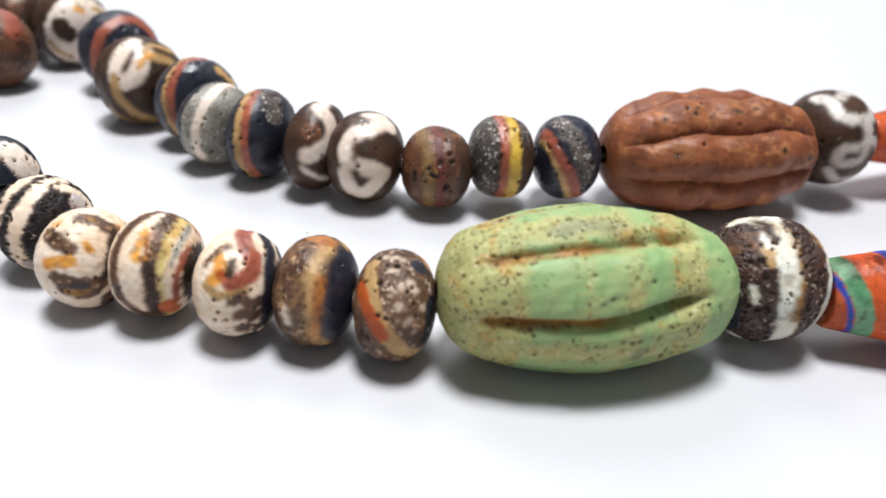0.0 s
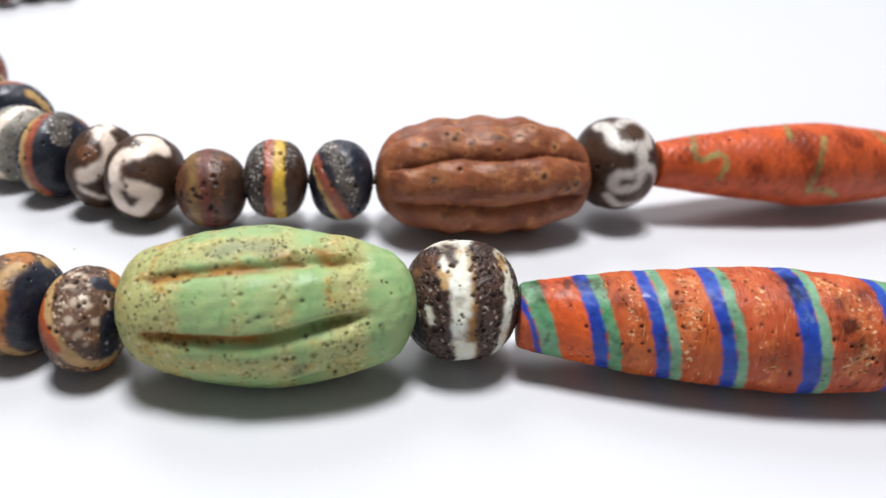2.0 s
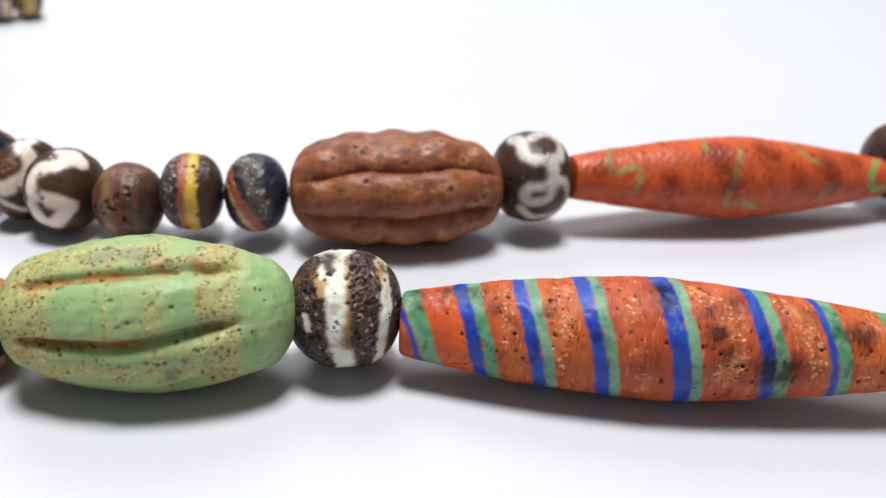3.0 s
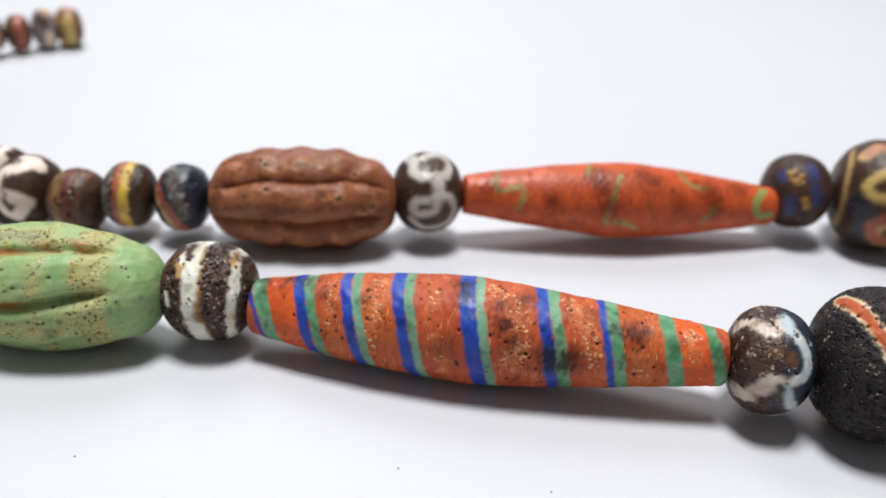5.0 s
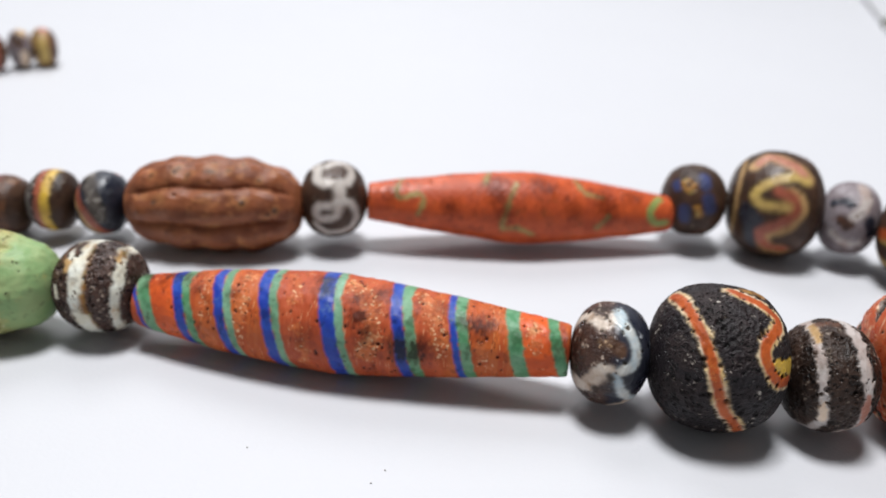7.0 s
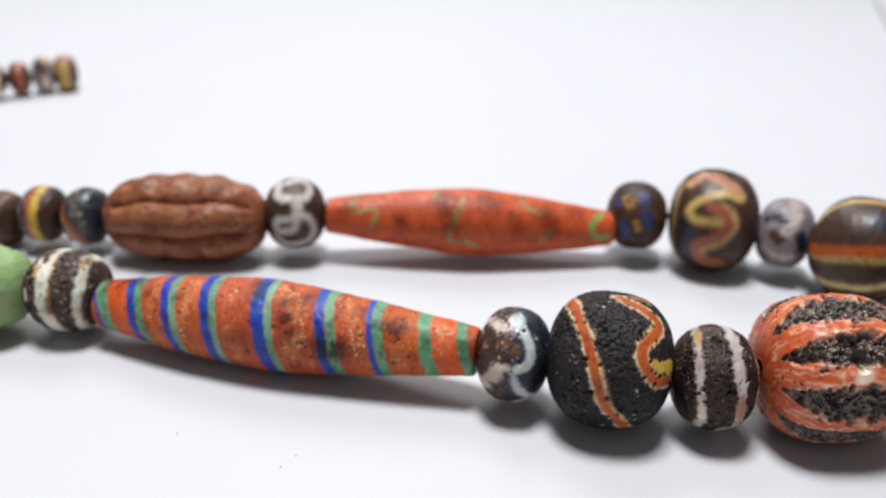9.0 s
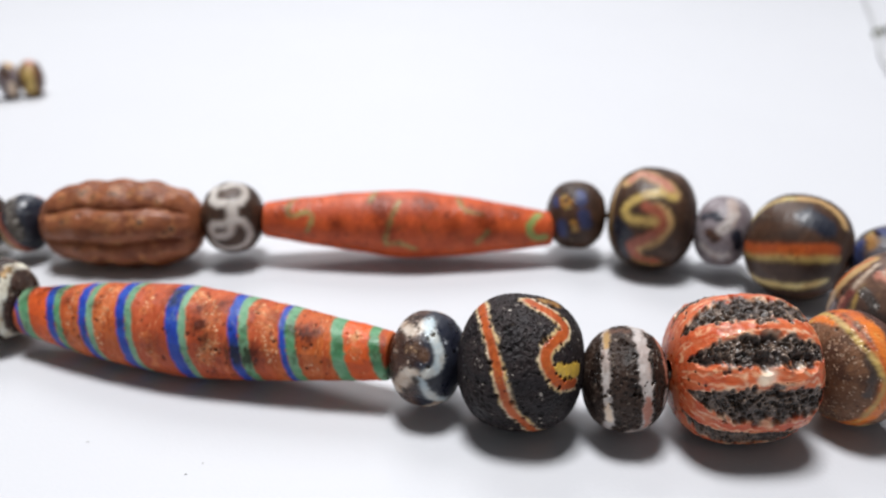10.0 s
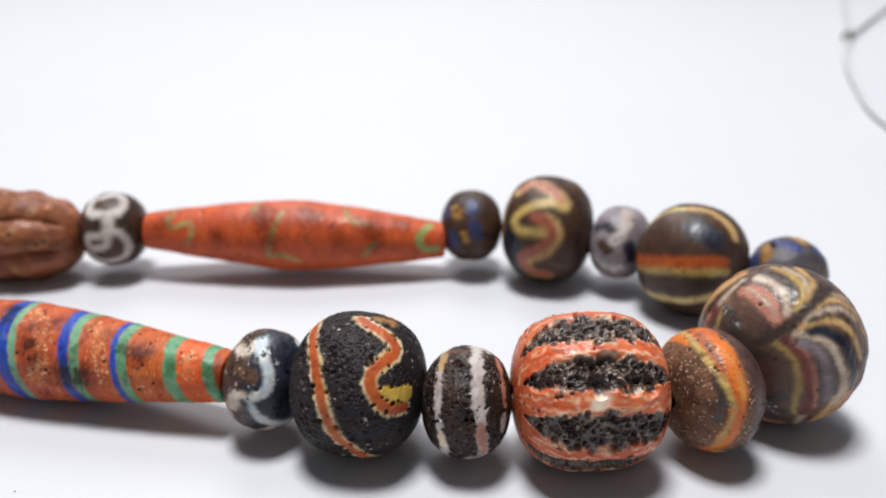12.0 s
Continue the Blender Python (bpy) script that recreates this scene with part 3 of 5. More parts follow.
glass_bead("brown bead covered in pale spots, with a dark side", (-4.9, 77.3, 6.5), 1, 4.8, 6.5, 2.3, SPOTTED,
    [("line", "dark_side", NAVY, [(0.9, 35), (0.9, -4), (0.8, -40)], 1.5, 0.4),
     ("line", "dark_side", NAVY, [(0.5, 84), (0.72, 96)], 0.9, 0.5),
     ("line", "tan_band", SAND, [(-0.62, 85), (-0.56, 58), (-0.45, 33), (-0.18, 9), (0.15, -12), (0.55, -33), (0.8, -50)], 0.95, 0.8),
     ("line", "orange_band", TRAIL, [(-0.80, 58), (-0.66, 36), (-0.48, 20), (-0.22, 2)], 0.85, 0.5), ("line", "tan_band", TAWNY, [(0.50, 128), (0.72, 108)], 0.9, 0.6)]
    + [("line", "white_spot", BONE, [(s, t), (s + 0.03, t)], w * 0.55, 0.6) for s, t, w in ((-0.28, 92, 0.6), (-0.08, 90, 0.55), (-0.04, 72, 0.8), (0.36, 58, 0.8), (0.15, 52, 0.7), (0.14, 34, 0.95), (0.73, 70, 0.7), (0.41, 22, 0.6), (0.11, 86, 0.5), (0.25, 33, 0.5), (0.45, 52, 0.6), (0.66, 34, 0.6), (0.50, 8, 0.5), (0.3, 76, 0.4), (0.0, 48, 0.4), (0.33, 18, 0.45), (0.8, 60, 0.5), (-0.2, 70, 0.45), (0.55, 24, 0.35), (0.12, 20, 0.3), (0.2, 50, 0.35), (-0.1, 30, 0.3))], 7, True, nibbled=40)


# ---- large green melon bead ----
def green_furrow(s, base):
    return base + 5 + 4 * np.clip(s + 0.7, 0, 1) + 22 * np.clip(s, 0, 1)


def green_relief(s, turn, q):
    out = 0.16 * Waves(31, 12.0)(q) + 0.09 * Waves(32, 5.0)(q) + 0.05 * Waves(33, 2.4)(q)
    for base, deep in ((2.5, 2.3), (53, 1.2), (108, 1.1), (163, 1.1), (-145, 1.1), (-98, 1.1), (-50, 1.2)):
        d = (turn - green_furrow(s, base) + 180) % 360 - 180
        wide = 1.25 + 0.7 * np.clip(s + 0.1, 0, 0.5)
        cut = np.where(d < 0, np.exp(-((d / (5.4 * wide)) ** 2)), np.exp(-((d / (2.7 * wide)) ** 2)))
        out = out - deep * cut * np.clip((s + 0.84) / 0.25, 0, 1) * np.clip((0.70 - s) / 0.22, 0, 1) * (0.62 + 0.6 * np.clip(s + 0.2, 0, 0.6))
        # the lobes between the furrows stand out
        ridge = (turn - green_furrow(s, base) - 27 + 180) % 360 - 180
        out = out + 0.28 * np.exp(-((ridge / 17) ** 2)) * np.clip((0.9 - np.abs(s)) / 0.4, 0, 1)
    return out


def green_worn(s, turn):
    """Burst bubbles keep mostly to the worn places."""
    return s < -0.45 or abs(s + 0.11) < 0.05 or 0.05 < s < 0.20 or 0.37 < s < 0.66 or (s < 0.1 and 62 < turn < 92) or (turn * 7.3) % 1 < 0.10


def green_shape(n):
    """A barrel that narrows almost straight to two blunt ends."""
    turn = np.linspace(0.0, np.pi, n)
    x = -17.9 * np.sign(np.cos(turn)) * np.abs(np.cos(turn)) ** 0.8
    far = np.abs(x) / 17.9
    rho = 9.75 * np.where(x > 0, 1 - 0.46 * far**1.7, 1 - 0.44 * far**2.05)
    rim = np.clip((1 - far) * 17.9 / 3.4, 0, 1)
    return x, np.maximum(rho * (0.2 + 0.8 * np.sqrt(1 - (1 - rim) ** 2)), 1.3)


GREEN_LAYERS = [("to", "worn_end", GREENWORN, -0.52, 0, 1.6), ("ring", "worn_band", GREENWORN, -0.17, 0.35, 0.7), ("ring", "worn_band", GREENWORN, 0.12, 0.75, 1.2), ("ring", "worn_band", GREENWORN, 0.52, 2.3, 1.7),
    ("line", "worn_patch", GREENWORN, [(-0.45, 76), (-0.2, 78), (0.0, 78), (0.1, 74)], 1.8, 2.0), ("line", "worn_patch", GREENWORN, [(0.22, 67), (0.26, 76)], 1.0, 1.6), ("line", "worn_patch", GREENWORN, [(0.42, 84), (0.58, 91)], 1.6, 1.8),
    ("line", "worn_patch", GREENWORN, [(-0.48, -14), (-0.15, -13), (0.05, -10)], 1.5, 2.0), ("line", "worn_patch", GREENWORN, [(0.33, 3), (0.29, -19)], 1.0, 1.4),
    ("line", "grey_crust", GREENCRUST, [(-0.30, 74), (-0.12, 78), (0.02, 76)], 1.1, 1.8), ("line", "brown_bloom", GREENCRUST, [(0.22, -14), (0.18, -22)], 0.7, 1.5)]
GREEN_LAYERS += [("line", "furrow_stain", OCHRE, [(s, float(green_furrow(s, base))) for s in (-0.72, -0.5, -0.25, -0.02)], 0.65, 1.0) for base in (1.5, 52, 107, 162)]
GREEN_LAYERS += [("line", "ochre_patch", OCHRE, [(s, t), (s + 0.04, t + 1)], 0.55, 1.2) for s, t in ((0.09, 71), (0.34, 75), (0.52, 82))]
GREEN_LAYERS += [("line", "furrow_stain", OCHRE, [(s, float(green_furrow(s, 54))) for s in (0.1, 0.22)], 0.45, 0.6), ("line", "furrow_stain", OCHRE, [(s, float(green_furrow(s, 55))) for s in (0.36, 0.48)], 0.4, 0.8)]
GREEN_PARTS, GREEN_IDENT = painted(green_shape, GREEN_LAYERS, 30)
GREEN_PARTS[0] = ("body", GREEN, "")
bead("large pale green melon bead with stained furrows", (17.3, 79.8, 9.6), 11, green_shape, GREEN_PARTS, GREEN_IDENT, green_relief, 340, 340, 0.0, 30, 420, 0.15, 1.5, 0.45, 0.35, green_worn, nibbled=60, craters=(2600, 0.18, 0.40, 0.42, tuple(range(1, 12))))

glass_bead("dark brown and white banded bead with rusty stains", (40.3, 86.9, 8.7), 9, 7.5, 7.8, 2.3, SALTED,
    [("line", "brown_stain", BROWN, [(-0.75, 80), (-0.55, 72), (-0.40, 68)], 1.5, 0.9),
     ("line", "dark_patch", NAVY, [(-0.85, 40), (-0.8, 0), (-0.7, -40)], 0.8, 0.8),
     ("line", "rust_edge", SAND, [(-0.28, 76), (-0.34, 60), (-0.34, 48)], 0.8, 0.9),
     ("line", "rust_edge", OCHRE, [(-0.40, 112), (-0.10, 90), (-0.02, 66), (0.0, 46), (0.0, 26), (0.06, 2), (0.16, -35)], 0.8, 1.0),
     ("line", "white_band", WHITE, [(-0.50, 118), (-0.22, 93), (-0.15, 68), (-0.13, 46), (-0.12, 26), (-0.06, 2), (0.05, -35), (0.0, -70), (-0.3, -110)], 1.25, 0.6)]
    + [("line", "rust_edge", OCHRE, [(0.06, 14), (0.09, -6)], 0.5, 0.7),
     ("line", "white_band", WHITE, [(0.62, 118), (0.66, 80), (0.72, 53), (0.72, 30), (0.66, 0), (0.62, -40), (0.6, -90)], 0.85, 0.7),
     ("line", "rust_edge", SAND, [(0.60, 92), (0.62, 70)], 0.5, 0.8),
     ("line", "rust_edge", BROWN, [(-0.36, 104), (-0.26, 88), (-0.28, 70)], 0.6, 1.3), ("line", "rust_edge", OCHRE, [(0.60, 104), (0.68, 84)], 0.5, 1.2),
     ("line", "white_patch", WHITE, [(-0.64, 22), (-0.58, 10)], 0.5, 0.4)], 8, True, holes=60, hole_size=0.2, run=0.10, craters=(1500, 0.24, 0.5, 0.6, (0,)), mesh=(200, 330), stains=[(-0.3, 90, 2.0, 0.6), (0.66, 92, 1.6, 0.6), (0.1, 0, 1.0, 0.6)])


# ---- long banded bead ----
def spindle(label, centre, yaw, pitch, a, r, end, layers, body, seed, nu, nv, bend=0.15, holes=60, hole_size=0.24, soil=0.5, stains=(), where=None, skew=0.0, slant=0.0):
    """skew: how much fuller it is before its middle than after it; slant: how far its rings lean."""
    def profile(n):
        x = np.linspace(-1, 1, n)
        rho = r * (1 - (1 - end) * (np.sqrt(x * x + 0.02) ** 1.25 - 0.07))
        rho = rho + skew * np.where(x < 0, -0.36 * np.sin(np.pi * x), -0.4 * np.maximum(x, 0) ** 0.6)
        rim = np.clip((1 - np.abs(x)) * a / 0.9, 0, 1)
        rho = rho - 0.7 * (1 - np.sqrt(np.maximum(1 - (1 - rim) ** 2, 0)))
        rho[[0, -1]] = 1.5
        return a * x, rho

    parts, ident = painted(profile, layers, seed)
    parts[0] = ("body", body, "")
    sway, sway2 = Waves(seed + 8, 11.0), Waves(seed + 9, 4.5)

    def swayed(s, turn, q):
        return ident(s + slant * (1 - 0.35 * np.clip(s + 0.2, 0, 1)) * np.sin(np.radians(turn - 25)) + (0.15 * sway(q) + 0.08 * sway2(q)) / a, turn, q)

    slow, quick = Waves(seed + 3, 14.0), Waves(seed + 5, 2.6)
    bead(label, centre, yaw, profile, parts, swayed, lambda s, turn, q: bend * slow(q) + 0.05 * quick(q), nu, nv, pitch, seed, holes, hole_size, 1.0, soil, 0.11, where, stains=stains)


BANDS = []
for start, stop, piece, mat in ((-1.0, -0.958, "red_band", BAND_RED), (-0.958, -0.940, "blue_band", BAND_BLUE), (-0.940, -0.866, "green_band", BAND_GREEN), (-0.866, -0.749, "orange_band", BAND_BRIGHT), (-0.749, -0.698, "blue_band", BAND_BLUE), (-0.698, -0.653, "green_band", BAND_GREEN),
        (-0.541, -0.495, "blue_band", BAND_BLUE), (-0.495, -0.457, "green_band", BAND_PALE), (-0.328, -0.276, "blue_band", BAND_BLUE), (-0.276, -0.238, "green_band", BAND_PALE), (-0.238, -0.060, "red_band", BAND_RED),
        (-0.060, 0.003, "blue_band", BAND_BLUE), (0.003, 0.039, "green_band", BAND_PALE), (0.039, 0.238, "red_band", BAND_RED), (0.238, 0.286, "blue_band", BAND_BLUE), (0.286, 0.335, "green_band", BAND_GREEN),
        (0.335, 0.42, "red_band", BAND_RED), (0.482, 0.515, "blue_band", BAND_BLUE), (0.513, 0.564, "green_band", BAND_GREEN), (0.723, 0.788, "green_band", BAND_GREEN), (0.788, 0.904, "orange_band", BAND_BRIGHT), (0.904, 0.965, "green_band", BAND_GREEN), (0.965, 1.0, "red_band", BAND_RED)):
    start, stop = (v + 0.02 * min((1 - abs(v)) * 20, 1) - 0.0335 * min(max((0.3 - v) / 0.9, 0), 1) for v in (start, stop))
    BANDS.append(("ring", piece, mat, (start + stop) / 2, (stop - start) * (15.5 if piece == "green_band" else 18) + (0.06 if mat is not BAND_BLUE else 0.0), 0.42))
WORN = [("line", "crumbling_patch", CRUMBS, places, width, 2.2) for places, width in (([(0.05, 82), (0.10, 70), (0.16, 55), (0.17, 20), (0.15, 0)], 1.5), ([(0.36, 84), (0.41, 58), (0.45, 40), (0.46, 10)], 1.4), ([(-0.43, 80), (-0.43, 40), (-0.44, 0)], 1.2),
    ([(-0.22, 84), (-0.19, 54)], 0.9), ([(-0.62, 70), (-0.62, 20)], 0.8), ([(0.84, 60), (0.85, 30)], 0.8), ([(0.63, 20), (0.66, -10)], 0.8), ([(-0.15, 20), (-0.12, -20)], 0.7), ([(0.15, 180), (0.1, 140)], 1.4), ([(-0.4, 200), (-0.4, 150)], 1.2))]
BANDS = [b for b in BANDS if b[2] in (BAND_RED, BAND_BRIGHT)] + WORN + [b for b in BANDS if b[2] not in (BAND_RED, BAND_BRIGHT)]
SMUDGES = [(0.30, 6, 2.2, 0.93), (0.36, 8, 2.1, 0.93), (0.60, 52, 1.6, 0.90), (0.64, 46, 1.5, 0.90), (0.29, 14, 1.8, 0.92), (0.34, 4, 2.0, 0.92), (0.39, 14, 1.6, 0.88), (0.56, 52, 1.3, 0.89), (0.61, 48, 1.4, 0.92), (0.66, 54, 1.3, 0.88), (0.09, 62, 1.5, 0.88), (0.11, 40, 1.7, 0.92), (0.14, 24, 1.5, 0.88)]
SMUDGES += [(-0.93, 66, 1.3, 0.8), (-0.85, 70, 1.4, 0.82), (-0.72, 74, 1.3, 0.72), (-0.94, 90, 1.8, 0.88), (-0.84, 86, 1.8, 0.92), (-0.73, 84, 1.7, 0.88), (-0.08, 84, 1.6, 0.89), (-0.07, 68, 1.4, 0.88), (0.18, 76, 1.5, 0.88), (-0.48, 52, 1.0, 0.80), (-0.66, 58, 1.1, 0.72), (-0.30, 30, 1.1, 0.64), (-0.12, 12, 1.5, 0.56), (0.45, 70, 1.3, 0.64), (0.78, 40, 1.1, 0.64), (0.96, 40, 1.7, 0.80)]
spindle("long tapered bead in orange, blue and green bands", (83.4, 88.6, 8.1), 2.7, 1.3, 35.65, 8.07, 0.51, BANDS, BAND_ORANGE, 60, 640, 240, 0.15, 320, 0.21, 0.65, SMUDGES, lambda s, turn: not any(abs(s + 0.045 * math.sin(math.radians(turn - 25)) - b[3]) * 35.65 < b[4] + 0.2 for b in BANDS if b[0] == "ring" and b[1] in ("green_band", "blue_band")), 1.0, 0.052)

# ---- front row after the long bead ----
glass_bead("dark bead with curling white trails and brown stains", (124.9, 90.8, 9.3), 4, 6.0, 7.8, 2.35, NAVY,
    [("to", "brown_side", SALTED, -0.02, 0, 1.5),
     ("line", "cream_patch", MILKY, [(-0.80, -34), (-0.52, -12), (-0.28, 8), (-0.06, 9)], 1.15, 1.0),
     ("line", "brown_stain", MOTTLE, [(-0.30, 42), (-0.05, 40), (0.18, 34)], 0.9, 0.9),
     ("line", "white_trail", MILKY, [(-0.88, 98), (-0.64, 82), (-0.34, 63), (-0.12, 68), (0.05, 80)], 0.85, 0.8),
     ("line", "white_trail", PALEBLUE, [(0.08, 84), (0.16, 66), (0.42, 52), (0.54, 36), (0.48, 19), (0.26, 13)], 0.82, 0.5),
     ("line", "white_trail", PALEBLUE, [(0.02, 6), (0.18, 0), (0.30, -14), (0.55, -34), (0.72, -60)], 0.65, 0.5),
     ("line", "white_patch", MILKY, [(0.16, 122), (0.45, 136)], 1.0, 0.6),
     ("line", "dark_spot", DARK, [(-0.46, 92), (-0.30, 88)], 0.7, 0.5), ("line", "dark_spot", DARK, [(-0.03, 6), (0.0, 3)], 0.6, 0.4), ("line", "dark_spot", DARK, [(-0.36, -14), (-0.30, -18)], 0.6, 0.4)], 9, True, run=0.12, soil=0.7, nibbled=30, holes=20)
SWIRL = [(0.05, 94), (0.21, 86), (0.50, 80), (0.66, 73), (0.61, 59), (0.46, 48), (0.43, 36), (0.54, 23), (0.72, 13), (0.87, 12)]
STRIPE = [(-0.72, 110), (-0.64, 86), (-0.50, 58), (-0.32, 33), (-0.21, 15), (-0.04, -9), (0.23, -31), (0.4, -60)]
glass_bead("big black bead with a curling orange trail", (140.2, 91.8, 10.9), 6, 10, 10.9, 2.4, STRIATED,
    [("line", "gold_edge", GOLD, STRIPE, 1.12, 0.9), ("line", "orange_trail", TRAIL, STRIPE, 0.74, 0.25),
     ("line", "olive_patch", OCHRE, [(0.30, 100), (0.47, 102)], 1.2, 1.0),
     ("line", "gold_edge", GOLD, SWIRL, 1.2, 0.9),
     ("line", "yellow_patch", YELLOW, [(0.66, 28), (0.78, 26), (0.88, 30)], 1.3, 0.3),
     ("line", "orange_trail", TRAIL, SWIRL, 0.82, 0.25)], 10, True, holes=60, hole_size=0.30, nibbled=190, run=0.045, craters=(2600, 0.26, 0.32, 0.45, (0,)), mesh=(230, 390))
glass_bead("dark pitted bead with greyish white bands", (156.4, 94.3, 9.4), 13, 6.7, 8.3, 2.3, DARK,
    [("line", "white_band", GREYWHITE, [(-0.45, 125), (-0.51, 92), (-0.60, 62), (-0.55, 20), (-0.43, -22), (-0.4, -60)], 0.72, 0.9),
     ("line", "tan_stain", SAND, [(-0.48, 100), (-0.56, 74)], 0.6, 0.9), ("line", "tan_stain", CREAM, [(-0.50, 0), (-0.44, -22)], 0.5, 0.9),
     ("line", "white_band", GREYWHITE, [(0.15, 135), (0.20, 107), (0.26, 50), (0.36, 17), (0.43, -23), (0.4, -70)], 0.92, 0.9),
     ("line", "pink_stain", PINK, [(0.37, 10), (0.42, -20), (0.42, -34)], 0.6, 1.0),
     ("line", "brown_patch", BROWN, [(-0.3, 98), (-0.1, 94)], 1.0, 0.9),
     ("line", "pale_band", PINK, [(0.67, 101), (0.80, 60), (0.85, 30)], 0.6, 0.7),
     ("line", "pale_patch", GREYWHITE, [(0.84, 12), (0.82, -8)], 0.8, 0.4)], 11, True, holes=60, hole_size=0.22, craters=(1500, 0.24, 0.5, 0.6, (0,)), mesh=(190, 320))


def lens(s, turn):
    """How deep a place lies inside one of nine dark fields between the ridges: 1 in the middle, 0 at its rim."""
    off = (turn - 3 + 20) % 40 - 20
    d = np.where((off < 0) & (turn > 23) & (turn < 63), -1.4 * off, np.abs(off))
    return 1 - d / (14.0 * np.sqrt(np.clip(1 - (s / 0.93) ** 2, 0.0001, 1)))


MELON_SHAPE = round_profile(11.3, 11.5, 2.7)
MELON_FRAY, MELON_WAVE = Waves(71, 1.3), Waves(72, 3.5)


# burst bubbles at the ridge's edge and the pale glass that ran from them
MELON_HOLES = ((-0.12, 37), (-0.08, 33), (0.34, 34), (0.36, 38), (0.56, 33), (-0.76, 38), (0.02, 54), (0.12, 54))
MELON_DRIPS = ((-0.06, 31), (-0.05, 26), (-0.12, 23), (0.40, 34))


def melon_near(s, turn, spots):
    """Millimetres to the nearest of the spots."""
    return np.min([np.hypot((s - a) * 11.3, ((turn - b + 180) % 360 - 180) * 0.2) for a, b in spots], axis=0)


def melon_ident(s, turn, q):
    inside = lens(s, turn) + 0.30 * MELON_FRAY(q) + 0.16 * MELON_WAVE(q)
    field = ((turn - 3 + 20) // 40).astype(int) % 9
    ridge = ((turn - 3) // 40).astype(int) % 9
    off = (turn - 3) % 40 - 20 + 3.0 * MELON_WAVE(q)
    streak = (np.minimum(np.abs(off - 4.5), np.abs(off + 3.5)) < 0.55 + 0.5 * MELON_STREAK(q * (0.3, 1, 1))) & (np.abs(s) < 0.97)
    streak |= (inside > -0.17 - 0.08 * MELON_WAVE(q)) & (MELON_STREAK(q * (0.3, 1, 1)) > -0.15) & (np.abs(s) < 0.9)
    out = np.where((inside > 0) & (np.abs(s) < 0.93), 1 + field, np.where(streak, 19 + ridge, 10 + ridge))
    out[(melon_near(s, turn, MELON_DRIPS) < 0.9 + 0.25 * MELON_FRAY(q)) & (inside <= 0)] = 29
    out[melon_near(s, turn, MELON_HOLES) < 0.75 + 0.2 * MELON_FRAY(q)] = 28
    return out


MELON_STREAK = Waves(75, 2.0)
MELON_PARTS = {k: ("dark_field", CRUST, "") for k in range(1, 10)}
MELON_PARTS.update({k: ("orange_ridge", MELON, "") for k in range(10, 19)})
MELON_PARTS.update({k: ("pale_streak", PEACH, "") for k in range(19, 28)})
MELON_PARTS.update({28: ("burst_bubble", SEPIA, ""), 29: ("cream_drip", CREAM, "")})
MELON_BUBBLE, MELON_BUBBLE2 = Waves(73, 1.4), Waves(74, 0.9)


def melon_relief(s, turn, q):
    inside = np.clip(lens(s, turn) * 3 + 0.5, 0, 1) * (np.abs(s) < 0.95)
    return 0.25 + inside * (-0.45 + 0.12 * MELON_BUBBLE(q) + 0.06 * MELON_BUBBLE2(q)) + 0.08 * MELON_WAVE(q) * (1 - inside) - 1.1 * np.clip(1.3 - melon_near(s, turn, MELON_HOLES), 0, 1) ** 0.7


bead("big orange ridged bead with bubbled black fields", (173.5, 99.7, 11.6), 21, MELON_SHAPE, MELON_PARTS, melon_ident, melon_relief, 270, 450, 0.0, 70, 40, 0.27, 1.0, 0.5, 0.10, nibbled=60, craters=(3000, 0.44, 0.42, 0.9, tuple(range(1, 10))))
glass_bead("brown sparkling bead with orange and yellow trails", (190.6, 107.3, 10.4), 39, 6.9, 9.3, 2.2, AMBER,
    [("from", "plum_side", PLUM, 0.12, 0, 1.2),
     ("line", "dark_patch", SEPIA, [(-0.40, 62), (-0.50, 44), (-0.56, 24), (-0.62, 4)], 0.75, 1.0),
     ("line", "orange_band", FIRE, [(0.08, 126), (-0.04, 104), (-0.10, 79), (-0.15, 53), (-0.21, 29), (-0.33, 5), (-0.42, -26), (-0.45, -80)], 1.15, 0.7),
     ("line", "yellow_trail", PALEYELLOW, [(-0.29, 22), (-0.42, 3), (-0.50, -20), (-0.48, -48)], 0.28, 0.4),
     ("line", "orange_edge", TRAIL, [(-0.12, 120), (-0.36, 96), (-0.44, 70), (-0.39, 52), (-0.33, 36), (-0.28, 20)], 0.45, 0.5),
     ("line", "yellow_trail", PALEYELLOW, [(-0.18, 135), (-0.46, 98), (-0.53, 67), (-0.47, 48), (-0.40, 30), (-0.34, 18)], 0.42, 0.5),
     ("line", "yellow_trail", PALEYELLOW, [(-0.14, 66), (-0.10, 44), (-0.14, 24)], 0.14, 0.4)], 12, True, said="sparkling brown glass", nibbled=24, run=0.13, soil=0.75, holes=34, hole_size=0.2)
